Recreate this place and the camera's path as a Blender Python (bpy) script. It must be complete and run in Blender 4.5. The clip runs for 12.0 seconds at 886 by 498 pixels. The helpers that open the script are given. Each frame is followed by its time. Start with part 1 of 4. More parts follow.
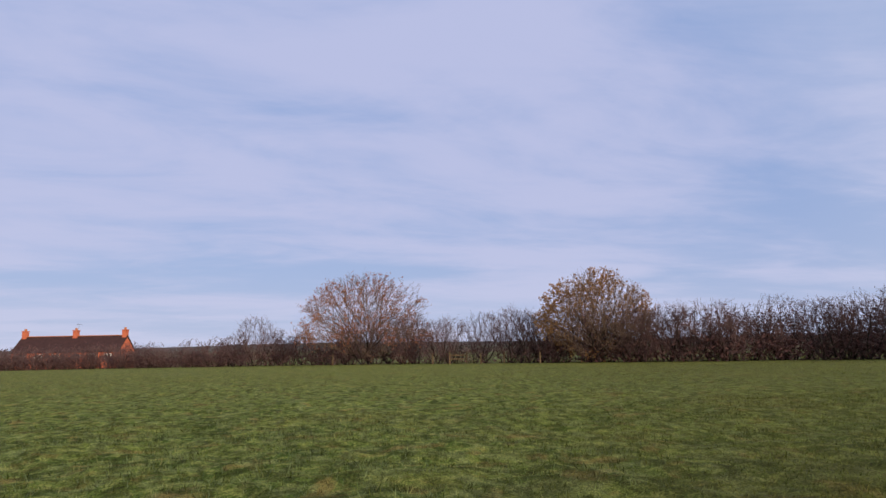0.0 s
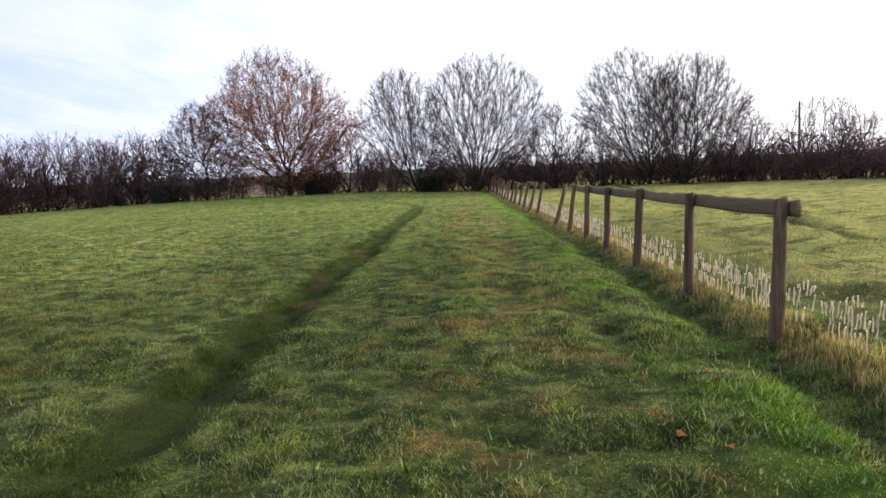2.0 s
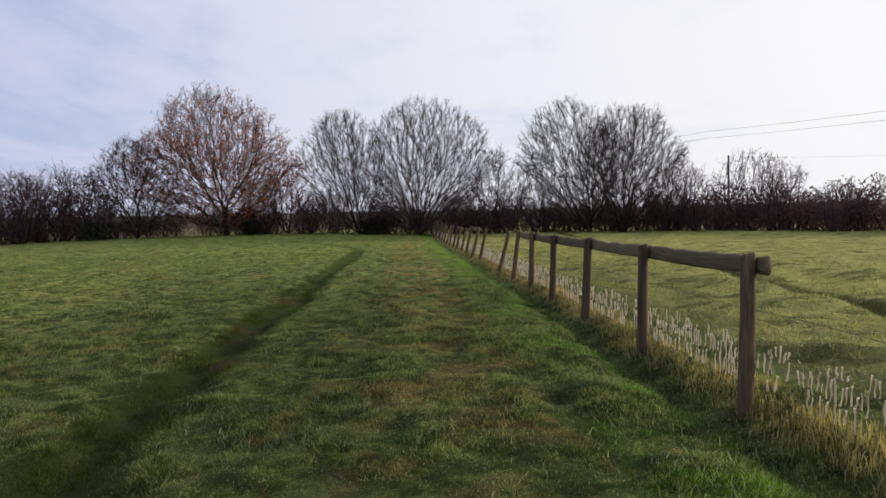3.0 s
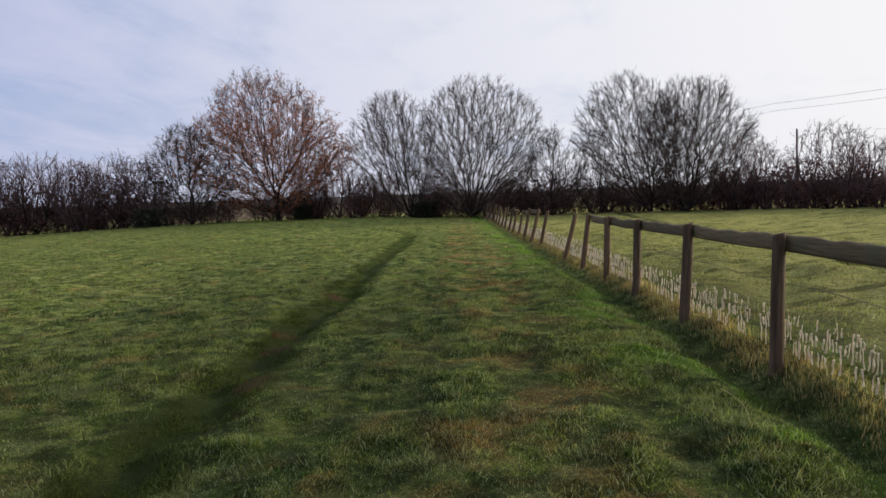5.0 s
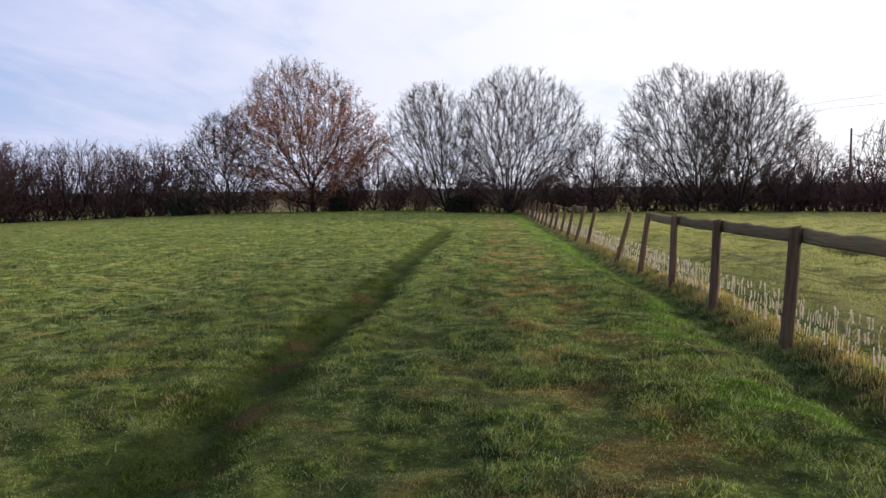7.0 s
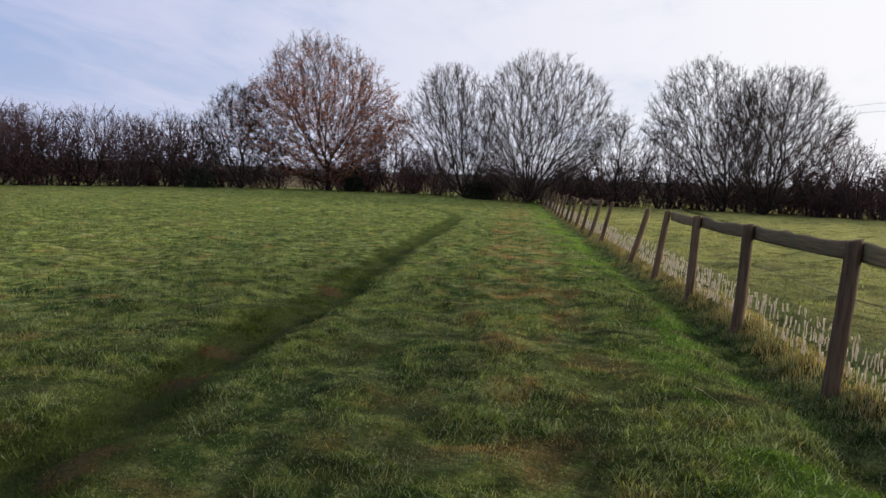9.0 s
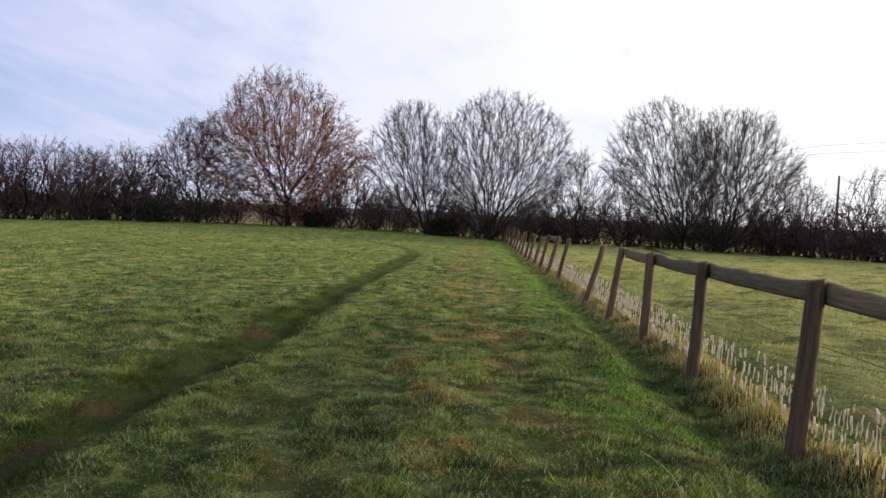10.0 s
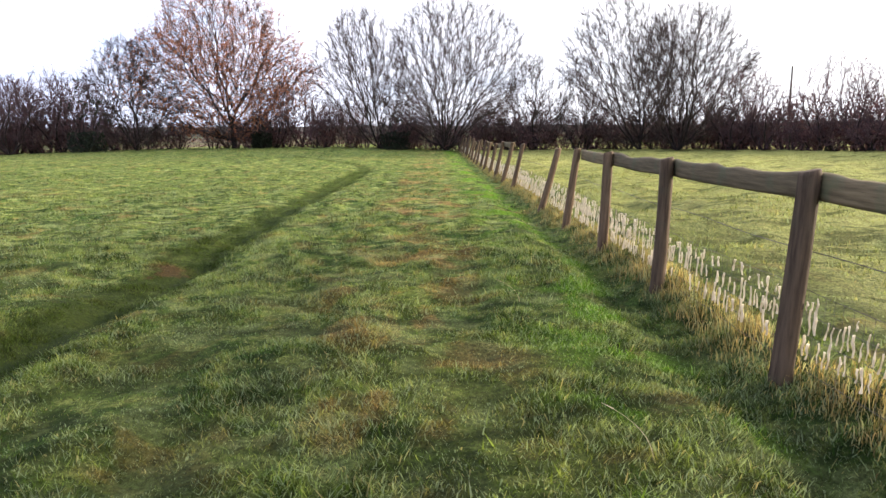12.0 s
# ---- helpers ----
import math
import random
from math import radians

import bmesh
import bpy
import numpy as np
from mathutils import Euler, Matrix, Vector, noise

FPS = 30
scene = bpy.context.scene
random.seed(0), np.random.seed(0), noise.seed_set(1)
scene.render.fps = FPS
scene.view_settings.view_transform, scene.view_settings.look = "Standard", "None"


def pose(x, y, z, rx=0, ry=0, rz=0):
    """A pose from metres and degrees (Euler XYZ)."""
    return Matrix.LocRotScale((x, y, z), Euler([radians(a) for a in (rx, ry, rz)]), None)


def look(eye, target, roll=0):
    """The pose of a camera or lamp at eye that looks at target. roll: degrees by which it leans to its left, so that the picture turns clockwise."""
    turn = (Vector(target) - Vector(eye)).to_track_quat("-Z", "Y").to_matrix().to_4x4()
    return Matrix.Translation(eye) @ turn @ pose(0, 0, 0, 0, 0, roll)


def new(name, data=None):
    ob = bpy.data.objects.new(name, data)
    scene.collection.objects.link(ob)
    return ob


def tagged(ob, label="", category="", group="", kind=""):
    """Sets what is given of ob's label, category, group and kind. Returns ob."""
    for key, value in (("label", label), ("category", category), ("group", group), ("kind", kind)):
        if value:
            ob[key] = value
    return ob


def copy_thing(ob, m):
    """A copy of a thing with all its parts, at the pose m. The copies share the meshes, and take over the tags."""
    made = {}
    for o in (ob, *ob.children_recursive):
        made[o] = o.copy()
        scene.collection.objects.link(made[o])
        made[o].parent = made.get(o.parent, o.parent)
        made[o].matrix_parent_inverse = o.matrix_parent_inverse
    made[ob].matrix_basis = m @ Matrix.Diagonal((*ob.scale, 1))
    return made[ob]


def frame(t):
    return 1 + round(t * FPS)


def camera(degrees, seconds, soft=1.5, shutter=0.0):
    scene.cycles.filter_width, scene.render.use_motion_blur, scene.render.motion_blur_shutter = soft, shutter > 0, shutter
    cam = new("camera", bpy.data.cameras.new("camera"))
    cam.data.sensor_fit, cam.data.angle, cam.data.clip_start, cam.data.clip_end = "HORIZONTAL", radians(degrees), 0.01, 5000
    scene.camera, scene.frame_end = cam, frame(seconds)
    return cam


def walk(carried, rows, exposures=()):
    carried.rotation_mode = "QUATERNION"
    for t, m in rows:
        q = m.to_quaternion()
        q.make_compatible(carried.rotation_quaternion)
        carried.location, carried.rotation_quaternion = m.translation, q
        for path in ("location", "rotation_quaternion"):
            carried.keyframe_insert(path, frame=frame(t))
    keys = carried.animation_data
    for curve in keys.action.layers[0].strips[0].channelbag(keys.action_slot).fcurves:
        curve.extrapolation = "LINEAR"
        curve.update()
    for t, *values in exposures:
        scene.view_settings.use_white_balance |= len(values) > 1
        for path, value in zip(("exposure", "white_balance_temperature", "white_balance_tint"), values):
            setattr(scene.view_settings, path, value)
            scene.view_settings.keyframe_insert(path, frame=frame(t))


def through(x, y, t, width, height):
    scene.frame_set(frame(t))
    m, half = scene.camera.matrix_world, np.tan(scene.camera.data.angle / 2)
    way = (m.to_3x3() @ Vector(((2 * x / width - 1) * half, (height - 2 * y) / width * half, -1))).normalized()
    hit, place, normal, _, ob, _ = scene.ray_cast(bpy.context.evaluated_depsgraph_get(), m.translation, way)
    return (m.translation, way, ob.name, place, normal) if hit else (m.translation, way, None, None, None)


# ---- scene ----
cam = camera(67.9, 12.0)
PATH = [
    (0, (-0.684, -1.132, 1.359), (-2.579, -0.568, 1.665), -1),
    (0.3, (-0.63, -1.006, 1.359), (-2.547, -0.457, 1.521), -3.5),
    (0.5, (-0.594, -0.922, 1.359), (-2.441, -0.156, 1.31), -7.5),
    (0.6, (-0.576, -0.88, 1.359), (-2.248, 0.206, 1.202), -5.2),
    (0.7, (-0.558, -0.838, 1.359), (-1.981, 0.546, 1.115), -3.2),
    (0.8, (-0.54, -0.796, 1.359), (-1.655, 0.839, 1.07), -1.2),
    (0.9, (-0.522, -0.754, 1.359), (-1.308, 1.062, 1.07), -0.4),
    (1, (-0.504, -0.712, 1.359), (-0.961, 1.214, 1.078), -0.9),
    (1.5, (-0.345, -0.312, 1.384), (-0.216, 1.65, 1.018), -3.2),
    (2, (-0.319, -0.085, 1.446), (-0.377, 1.902, 1.23), -2.7),
    (2.5, (-0.223, 0.214, 1.469), (-0.184, 2.206, 1.295), 0.8),
    (3, (-0.257, 0.639, 1.466), (-0.136, 2.633, 1.374), -1.4),
    (3.5, (-0.222, 0.98, 1.463), (-0.132, 2.977, 1.391), -2.5),
    (3.7, (-0.183, 1.074, 1.485), (-0.178, 3.073, 1.42), -2.5),
    (5.3, (-0.453, 2.264, 1.509), (-0.512, 4.258, 1.359), -2.1),
    (5.5, (-0.486, 2.382, 1.495), (-0.627, 4.373, 1.38), -1.7),
    (6, (-0.477, 2.701, 1.488), (-0.58, 4.68, 1.218), 1.5),
    (6.5, (-0.579, 3.015, 1.482), (-0.713, 5.004, 1.318), -1),
    (7, (-0.535, 3.341, 1.47), (-0.674, 5.33, 1.315), -1),
    (7.5, (-0.363, 3.694, 1.494), (-0.415, 5.689, 1.359), 1.9),
    (7.7, (-0.324, 3.829, 1.473), (-0.424, 5.816, 1.271), 1),
    (9.3, (-0.028, 4.907, 1.431), (-0.232, 6.887, 1.232), 2.2),
    (9.5, (0.045, 5.008, 1.416), (-0.147, 6.983, 1.164), 2.4),
    (10, (0.147, 5.391, 1.416), (0.048, 7.387, 1.332), 2.5),
    (10.5, (0.159, 5.698, 1.41), (0.004, 7.682, 1.206), -1),
    (11, (0.297, 5.959, 1.406), (0.029, 7.922, 1.133), -1.4),
    (11.5, (0.415, 6.191, 1.385), (0.179, 8.143, 1.021), -1.5),
    (12, (0.392, 6.301, 1.355), (0.412, 8.271, 1.012), -0.7),
]
EXPOSURES = [(0.0, -0.22), (0.5, -0.38), (0.7, -0.5), (1.0, 0.16), (1.5, 0.5), (2.0, 0.5), (2.5, 0.42), (3.0, -0.22), (3.5, -0.3), (5.5, -0.25), (6.0, -0.25), (6.5, 0.02), (7.0, 0.05), (7.5, -0.3), (9.5, -0.05), (10.0, 0.05), (10.5, -0.05), (11.0, 0.12), (11.5, 0.65), (12.0, 1.0)]
walk(cam, [(t, look(eye, target, roll)) for t, eye, target, roll in PATH], EXPOSURES)

# ---- light ----
SUN_BEARING, SUN_HEIGHT = radians(69), radians(15.5)
SUN_WAY = Vector((math.sin(SUN_BEARING) * math.cos(SUN_HEIGHT), math.cos(SUN_BEARING) * math.cos(SUN_HEIGHT), math.sin(SUN_HEIGHT)))

world = bpy.data.worlds.new("world")
scene.world = world
world.use_nodes = True
wn, wl = world.node_tree.nodes, world.node_tree.links
wn.clear()


def wnode(kind, **values):
    n = wn.new(kind)
    for k, v in values.items():
        n.inputs[k].default_value = v
    return n


def wmath(op, a, b=None, clamp=False):
    n = wn.new("ShaderNodeMath")
    n.operation, n.use_clamp = op, clamp
    for i, v in enumerate((a, b)):
        if v is None:
            continue
        if isinstance(v, (int, float)):
            n.inputs[i].default_value = v
        else:
            wl.new(v, n.inputs[i])
    return n.outputs[0]


def wmix(fac, a, b):
    n = wn.new("ShaderNodeMix")
    n.data_type = "RGBA"
    for sock, v in ((n.inputs[0], fac), (n.inputs[6], a), (n.inputs[7], b)):
        if isinstance(v, (int, float, tuple)):
            sock.default_value = v
        else:
            wl.new(v, sock)
    return n.outputs[2]


sky = wn.new("ShaderNodeTexSky")
sky.sky_type, sky.sun_disc = "NISHITA", False
sky.sun_elevation, sky.sun_rotation = SUN_HEIGHT, SUN_BEARING
sky.air_density, sky.dust_density, sky.ozone_density = 1.0, 1.5, 1.6
coord = wn.new("ShaderNodeTexCoord")
sep = wn.new("ShaderNodeSeparateXYZ")
wl.new(coord.outputs["Generated"], sep.inputs[0])
up = wmath("MAXIMUM", sep.outputs[2], 0.0)
lift = wmath("ADD", up, 0.10)
flat = wn.new("ShaderNodeCombineXYZ")
wl.new(wmath("DIVIDE", sep.outputs[0], lift), flat.inputs[0])
wl.new(wmath("DIVIDE", sep.outputs[1], lift), flat.inputs[1])
turn = wn.new("ShaderNodeMapping")
turn.inputs["Rotation"].default_value = (0, 0, radians(-20))
turn.inputs["Scale"].default_value = (0.55, 0.30, 1)
wl.new(flat.outputs[0], turn.inputs[0])
veil = wnode("ShaderNodeTexNoise", Scale=1.1, Detail=7.0, Roughness=0.56, Distortion=0.35)
wl.new(turn.outputs[0], veil.inputs["Vector"])
streak = wnode("ShaderNodeTexNoise", Scale=3.6, Detail=6.0, Roughness=0.6, Distortion=0.5)
wl.new(turn.outputs[0], streak.inputs["Vector"])
near_sun = wn.new("ShaderNodeVectorMath")
near_sun.operation = "DOT_PRODUCT"
wl.new(coord.outputs["Generated"], near_sun.inputs[0])
near_sun.inputs[1].default_value = SUN_WAY
toward = wmath("MULTIPLY", wmath("ADD", near_sun.outputs["Value"], 0.34), 0.78)
toward = wmath("MAXIMUM", toward, 0.0)
glow = wmath("POWER", toward, 2.2)
cover = wmath("ADD", wmath("MULTIPLY", veil.outputs[0], 0.75), wmath("MULTIPLY", streak.outputs[0], 0.35))
cover = wmath("ADD", cover, wmath("MULTIPLY", toward, 0.16))
ramp = wn.new("ShaderNodeMapRange")
ramp.interpolation_type = "SMOOTHSTEP"
ramp.inputs[1].default_value, ramp.inputs[2].default_value = 0.44, 0.66
wl.new(cover, ramp.inputs[0])
cloud_amount = wmath("MULTIPLY", ramp.outputs[0], 0.86)
# thin cloud, lit through more strongly the nearer it stands to the sun
cloud = wmix(toward, (8.6, 9.1, 13.0, 1), (15.3, 15.3, 16.0, 1))
cloud = wmix(glow, cloud, (16.8, 16.5, 16.4, 1))
haze_amount = wmath("POWER", wmath("SUBTRACT", 1.0, up, True), 9.0)
blue = wmix(toward, (5.8, 8.0, 13.9, 1), (15.6, 16.1, 17.8, 1))
clear = wmix(0.75, sky.outputs[0], blue)
above = wmix(cloud_amount, clear, cloud)
haze = wmix(toward, (10.8, 11.2, 13.6, 1), (15.3, 15.3, 16.0, 1))
above = wmix(wmath("MULTIPLY", haze_amount, 0.6), above, haze)
back = wnode("ShaderNodeBackground", Strength=0.07)
wl.new(above, back.inputs[0])
wout = wn.new("ShaderNodeOutputWorld")
wl.new(back.outputs[0], wout.inputs[0])

sun = new("sun", bpy.data.lights.new("sun", "SUN"))
sun.data.energy, sun.data.angle, sun.data.color = 5.0, radians(8.0), (1.0, 0.84, 0.62)
sun.matrix_world = look(SUN_WAY * 200, (0, 0, 0))


# ---- materials ----
class Nodes:
    """A material's node tree, with short ways to make nodes in it."""

    def __init__(self, name):
        self.m = bpy.data.materials.new(name)
        self.m.use_nodes = True
        self.n, self.l = self.m.node_tree.nodes, self.m.node_tree.links
        self.bsdf, self.out = self.n["Principled BSDF"], self.n["Material Output"]

    def put(self, v, sock):
        if isinstance(v, (int, float)):
            sock.default_value = v
        elif isinstance(v, tuple):
            sock.default_value = v if len(v) == 4 or sock.type == "VECTOR" else (*v, 1)
        else:
            self.l.new(v, sock)

    def math(self, op, a, b=0.0, clamp=False):
        n = self.n.new("ShaderNodeMath")
        n.operation, n.use_clamp = op, clamp
        self.put(a, n.inputs[0]), self.put(b, n.inputs[1])
        return n.outputs[0]

    def mix(self, fac, a, b, blend="MIX"):
        n = self.n.new("ShaderNodeMix")
        n.data_type, n.blend_type = "RGBA", blend
        self.put(fac, n.inputs[0]), self.put(a, n.inputs[6]), self.put(b, n.inputs[7])
        return n.outputs[2]

    def span(self, v, lo, hi, a=0.0, b=1.0):
        n = self.n.new("ShaderNodeMapRange")
        n.interpolation_type = "SMOOTHSTEP"
        self.put(v, n.inputs[0])
        for i, x in enumerate((lo, hi, a, b)):
            n.inputs[i + 1].default_value = x
        return n.outputs[0]

    def noise(self, vec, scale, detail=4.0, rough=0.55, distort=0.0):
        n = self.n.new("ShaderNodeTexNoise")
        self.put(vec, n.inputs["Vector"])
        n.inputs["Scale"].default_value, n.inputs["Detail"].default_value = scale, detail
        n.inputs["Roughness"].default_value, n.inputs["Distortion"].default_value = rough, distort
        return n.outputs[0]

    def stretch(self, vec, scale):
        n = self.n.new("ShaderNodeMapping")
        n.inputs["Scale"].default_value = scale
        self.put(vec, n.inputs[0])
        return n.outputs[0]

    def position(self):
        return self.n.new("ShaderNodeNewGeometry").outputs["Position"]

    def island(self):
        return self.n.new("ShaderNodeNewGeometry").outputs["Random Per Island"]

    def own(self):
        return self.n.new("ShaderNodeTexCoord").outputs["Object"]

    def chance(self):
        return self.n.new("ShaderNodeObjectInfo").outputs["Random"]

    def xyz(self, vec):
        n = self.n.new("ShaderNodeSeparateXYZ")
        self.put(vec, n.inputs[0])
        return n.outputs

    def bump(self, height, strength, distance):
        n = self.n.new("ShaderNodeBump")
        n.inputs["Strength"].default_value, n.inputs["Distance"].default_value = strength, distance
        self.put(height, n.inputs["Height"])
        self.l.new(n.outputs[0], self.bsdf.inputs["Normal"])

    def paint(self, color, rough, metal=0.0, specular=0.3):
        self.put(color, self.bsdf.inputs["Base Color"])
        self.put(rough, self.bsdf.inputs["Roughness"])
        self.put(metal, self.bsdf.inputs["Metallic"])
        self.put(specular, self.bsdf.inputs["Specular IOR Level"])
        return self.m


TRACK_X, BEND_Y = -2.4, 33.0     # the worn footpath, and where it swings away from the fence
FENCE_X = 2.29
BARE_SPOTS = [(-2.12, 6.85, 0.16), (-2.2, 7.7, 0.20), (-2.38, 9.1, 0.22), (-2.5, 9.95, 0.20), (-2.45, 13.2, 0.2)]     # trodden earth on the path


def sward(k):
    """The colour of the turf at each place: lush and poorer patches, straw, the worn path, the coarse strip by the
    fence, far fields; the left side is painted darker, seen away from the sun.
    """
    p = k.position()
    x, y, z = k.xyz(p)
    wide, mid, small = k.noise(p, 0.16, 3.0), k.noise(p, 0.8, 5.0, 0.6), k.noise(p, 5.5, 5.0, 0.65)
    c = k.mix(k.span(mid, 0.36, 0.64), (0.027, 0.064, 0.012), (0.098, 0.142, 0.034))
    c = k.mix(k.span(small, 0.48, 0.60, 0, 0.9), c, (0.152, 0.186, 0.062))
    c = k.mix(k.span(small, 0.38, 0.48, 0.85, 0), c, (0.022, 0.040, 0.011))
    straw = k.noise(p, 1.5, 4.0, 0.6, 0.6)
    c = k.mix(k.span(straw, 0.55, 0.67, 0, 0.7), c, (0.165, 0.122, 0.052))
    straw = k.noise(p, 3.4, 4.0, 0.6, 0.3)
    c = k.mix(k.span(straw, 0.57, 0.70, 0, 0.5), c, (0.155, 0.135, 0.048))
    middle = k.math("MULTIPLY", k.span(k.math("ABSOLUTE", k.math("SUBTRACT", x, 0.15)), 1.1, 0.5), k.span(k.noise(p, 1.15, 4.0, 0.6, 0.4), 0.50, 0.60))
    c = k.mix(k.math("MULTIPLY", middle, 0.85), c, (0.185, 0.122, 0.055))
    c = k.mix(k.span(wide, 0.52, 0.70, 0, 0.30), c, (0.15, 0.135, 0.05))
    dewy = k.noise(k.stretch(p, (0.8, 1.0, 1.0)), 2.3, 4.0, 0.65, 0.4)
    c = k.mix(k.span(dewy, 0.50, 0.60, 0, 0.55), c, (0.150, 0.188, 0.088))
    tussock = k.noise(k.stretch(p, (0.75, 1.0, 1.0)), 3.6, 3.0, 0.6, 0.3)
    c = k.mix(1.0, c, k.mix(k.span(tussock, 0.38, 0.62), (0.58, 0.60, 0.56), (1.50, 1.46, 1.48)), "MULTIPLY")
    # open paddock beyond the fence, and the poorer turf towards the house
    c = k.mix(k.span(x, 2.7, 4.0, 0, 0.58), c, (0.245, 0.248, 0.102))
    clod = k.math("MULTIPLY", k.span(x, 2.9, 4.2), k.span(k.noise(k.stretch(p, (0.5, 1.2, 1.0)), 1.6, 4.0, 0.65, 0.3), 0.53, 0.60))
    c = k.mix(k.math("MULTIPLY", clod, 0.8), c, (0.055, 0.066, 0.020))
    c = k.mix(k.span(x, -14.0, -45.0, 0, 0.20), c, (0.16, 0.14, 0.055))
    # turf off to the left painted darker, for grass seen away from the sun
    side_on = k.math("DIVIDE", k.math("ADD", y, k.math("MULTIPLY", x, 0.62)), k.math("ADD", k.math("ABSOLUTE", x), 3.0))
    left_dim = k.math("MULTIPLY", k.span(x, -2.0, -6.0), k.math("MULTIPLY", k.span(side_on, 0.9, 0.35), k.span(side_on, -0.5, 0.15, 0.55, 1.0)))
    c = k.mix(k.math("MULTIPLY", left_dim, 0.64), c, (0.052, 0.054, 0.016))
    # lush strip under the fence
    lush = k.math("MULTIPLY", k.span(x, 0.7, 1.5), k.span(x, 2.1, 1.8))
    lush = k.math("MULTIPLY", lush, k.span(k.noise(p, 1.1, 3.0), 0.48, 0.55))
    c = k.mix(k.math("MULTIPLY", lush, 0.9), c, (0.088, 0.190, 0.014))
    # worn path
    past = k.math("MAXIMUM", k.math("SUBTRACT", y, BEND_Y), 0.0)
    bend = k.math("MULTIPLY", k.math("POWER", past, 1.6), 0.09)
    wob = k.math("MULTIPLY", k.math("SUBTRACT", k.noise(p, 0.55, 5.0, 0.6), 0.5), 0.75)
    d = k.math("ABSOLUTE", k.math("ADD", k.math("ADD", k.math("SUBTRACT", x, TRACK_X), bend), wob))
    worn = k.math("MULTIPLY", k.span(d, 0.50, 0.18), k.span(y, 54.0, 26.0, 0.25, 1.0))
    worn = k.math("MULTIPLY", worn, k.span(k.noise(p, 2.6, 4.0, 0.65), 0.30, 0.52, 0.75, 1.0))
    c = k.mix(k.math("MULTIPLY", worn, 0.92), c, (0.027, 0.043, 0.007))
    fray = k.math("MULTIPLY", k.math("SUBTRACT", k.noise(p, 5.0, 4.0, 0.65), 0.5), 0.55)
    bare = 0.0
    for sx, sy, size in BARE_SPOTS:
        gx, gy = k.math("SUBTRACT", x, sx), k.math("MULTIPLY", k.math("SUBTRACT", y, sy), 0.7)
        gap = k.math("SQRT", k.math("ADD", k.math("MULTIPLY", gx, gx), k.math("MULTIPLY", gy, gy)))
        bare = k.math("MAXIMUM", bare, k.span(k.math("ADD", gap, fray), size, size * 0.55))
    c = k.mix(k.math("MULTIPLY", bare, 0.85), c, (0.074, 0.039, 0.024))
    # old wheel rut across the paddock
    rut = k.math("ABSOLUTE", k.math("SUBTRACT", k.math("ADD", x, k.math("MULTIPLY", y, -0.14)), 5.4))
    c = k.mix(k.math("MULTIPLY", k.span(rut, 0.42, 0.12), 0.85), c, (0.036, 0.042, 0.014))
    # farmland beyond the hedges
    away = k.n.new("ShaderNodeVectorMath")
    away.operation = "LENGTH"
    k.put(p, away.inputs[0])
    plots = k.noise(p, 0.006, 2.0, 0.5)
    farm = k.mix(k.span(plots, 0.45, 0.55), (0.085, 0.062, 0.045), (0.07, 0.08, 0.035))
    # fields greyed with distance: haze painted into their colour
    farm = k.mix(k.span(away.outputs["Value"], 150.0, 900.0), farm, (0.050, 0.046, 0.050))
    c = k.mix(1.0, c, (0.91, 0.855, 0.80), "MULTIPLY")
    # the third value joins the path's wear and the painted left-hand darkening
    return k.mix(k.span(away.outputs["Value"], 105.0, 140.0), c, farm), p, k.math("MAXIMUM", worn, k.math("MULTIPLY", left_dim, 0.9))


def turf_material():
    k = Nodes("turf")
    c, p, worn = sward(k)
    fine = k.noise(p, 38.0, 5.0, 0.75, 0.4)
    c = k.mix(1.0, c, k.mix(k.span(fine, 0.34, 0.66), (0.36, 0.38, 0.33), (1.75, 1.75, 1.6)), "MULTIPLY")
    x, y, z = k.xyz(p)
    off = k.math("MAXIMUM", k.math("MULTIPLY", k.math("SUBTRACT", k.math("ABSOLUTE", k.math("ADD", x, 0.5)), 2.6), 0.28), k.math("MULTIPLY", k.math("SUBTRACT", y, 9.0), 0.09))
    # shade among the dense blades near the walk, painted into the turf
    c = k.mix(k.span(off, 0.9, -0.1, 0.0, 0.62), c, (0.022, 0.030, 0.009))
    # far turf painted brighter, as if its tips caught the low sun
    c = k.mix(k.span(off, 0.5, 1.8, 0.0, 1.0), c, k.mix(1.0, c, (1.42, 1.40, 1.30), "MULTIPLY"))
    k.bump(k.math("ADD", k.noise(p, 9.0, 6.0, 0.7), k.math("MULTIPLY", k.noise(p, 60.0, 4.0, 0.7), 0.4)), 0.9, 0.06)
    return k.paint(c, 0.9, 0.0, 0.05)


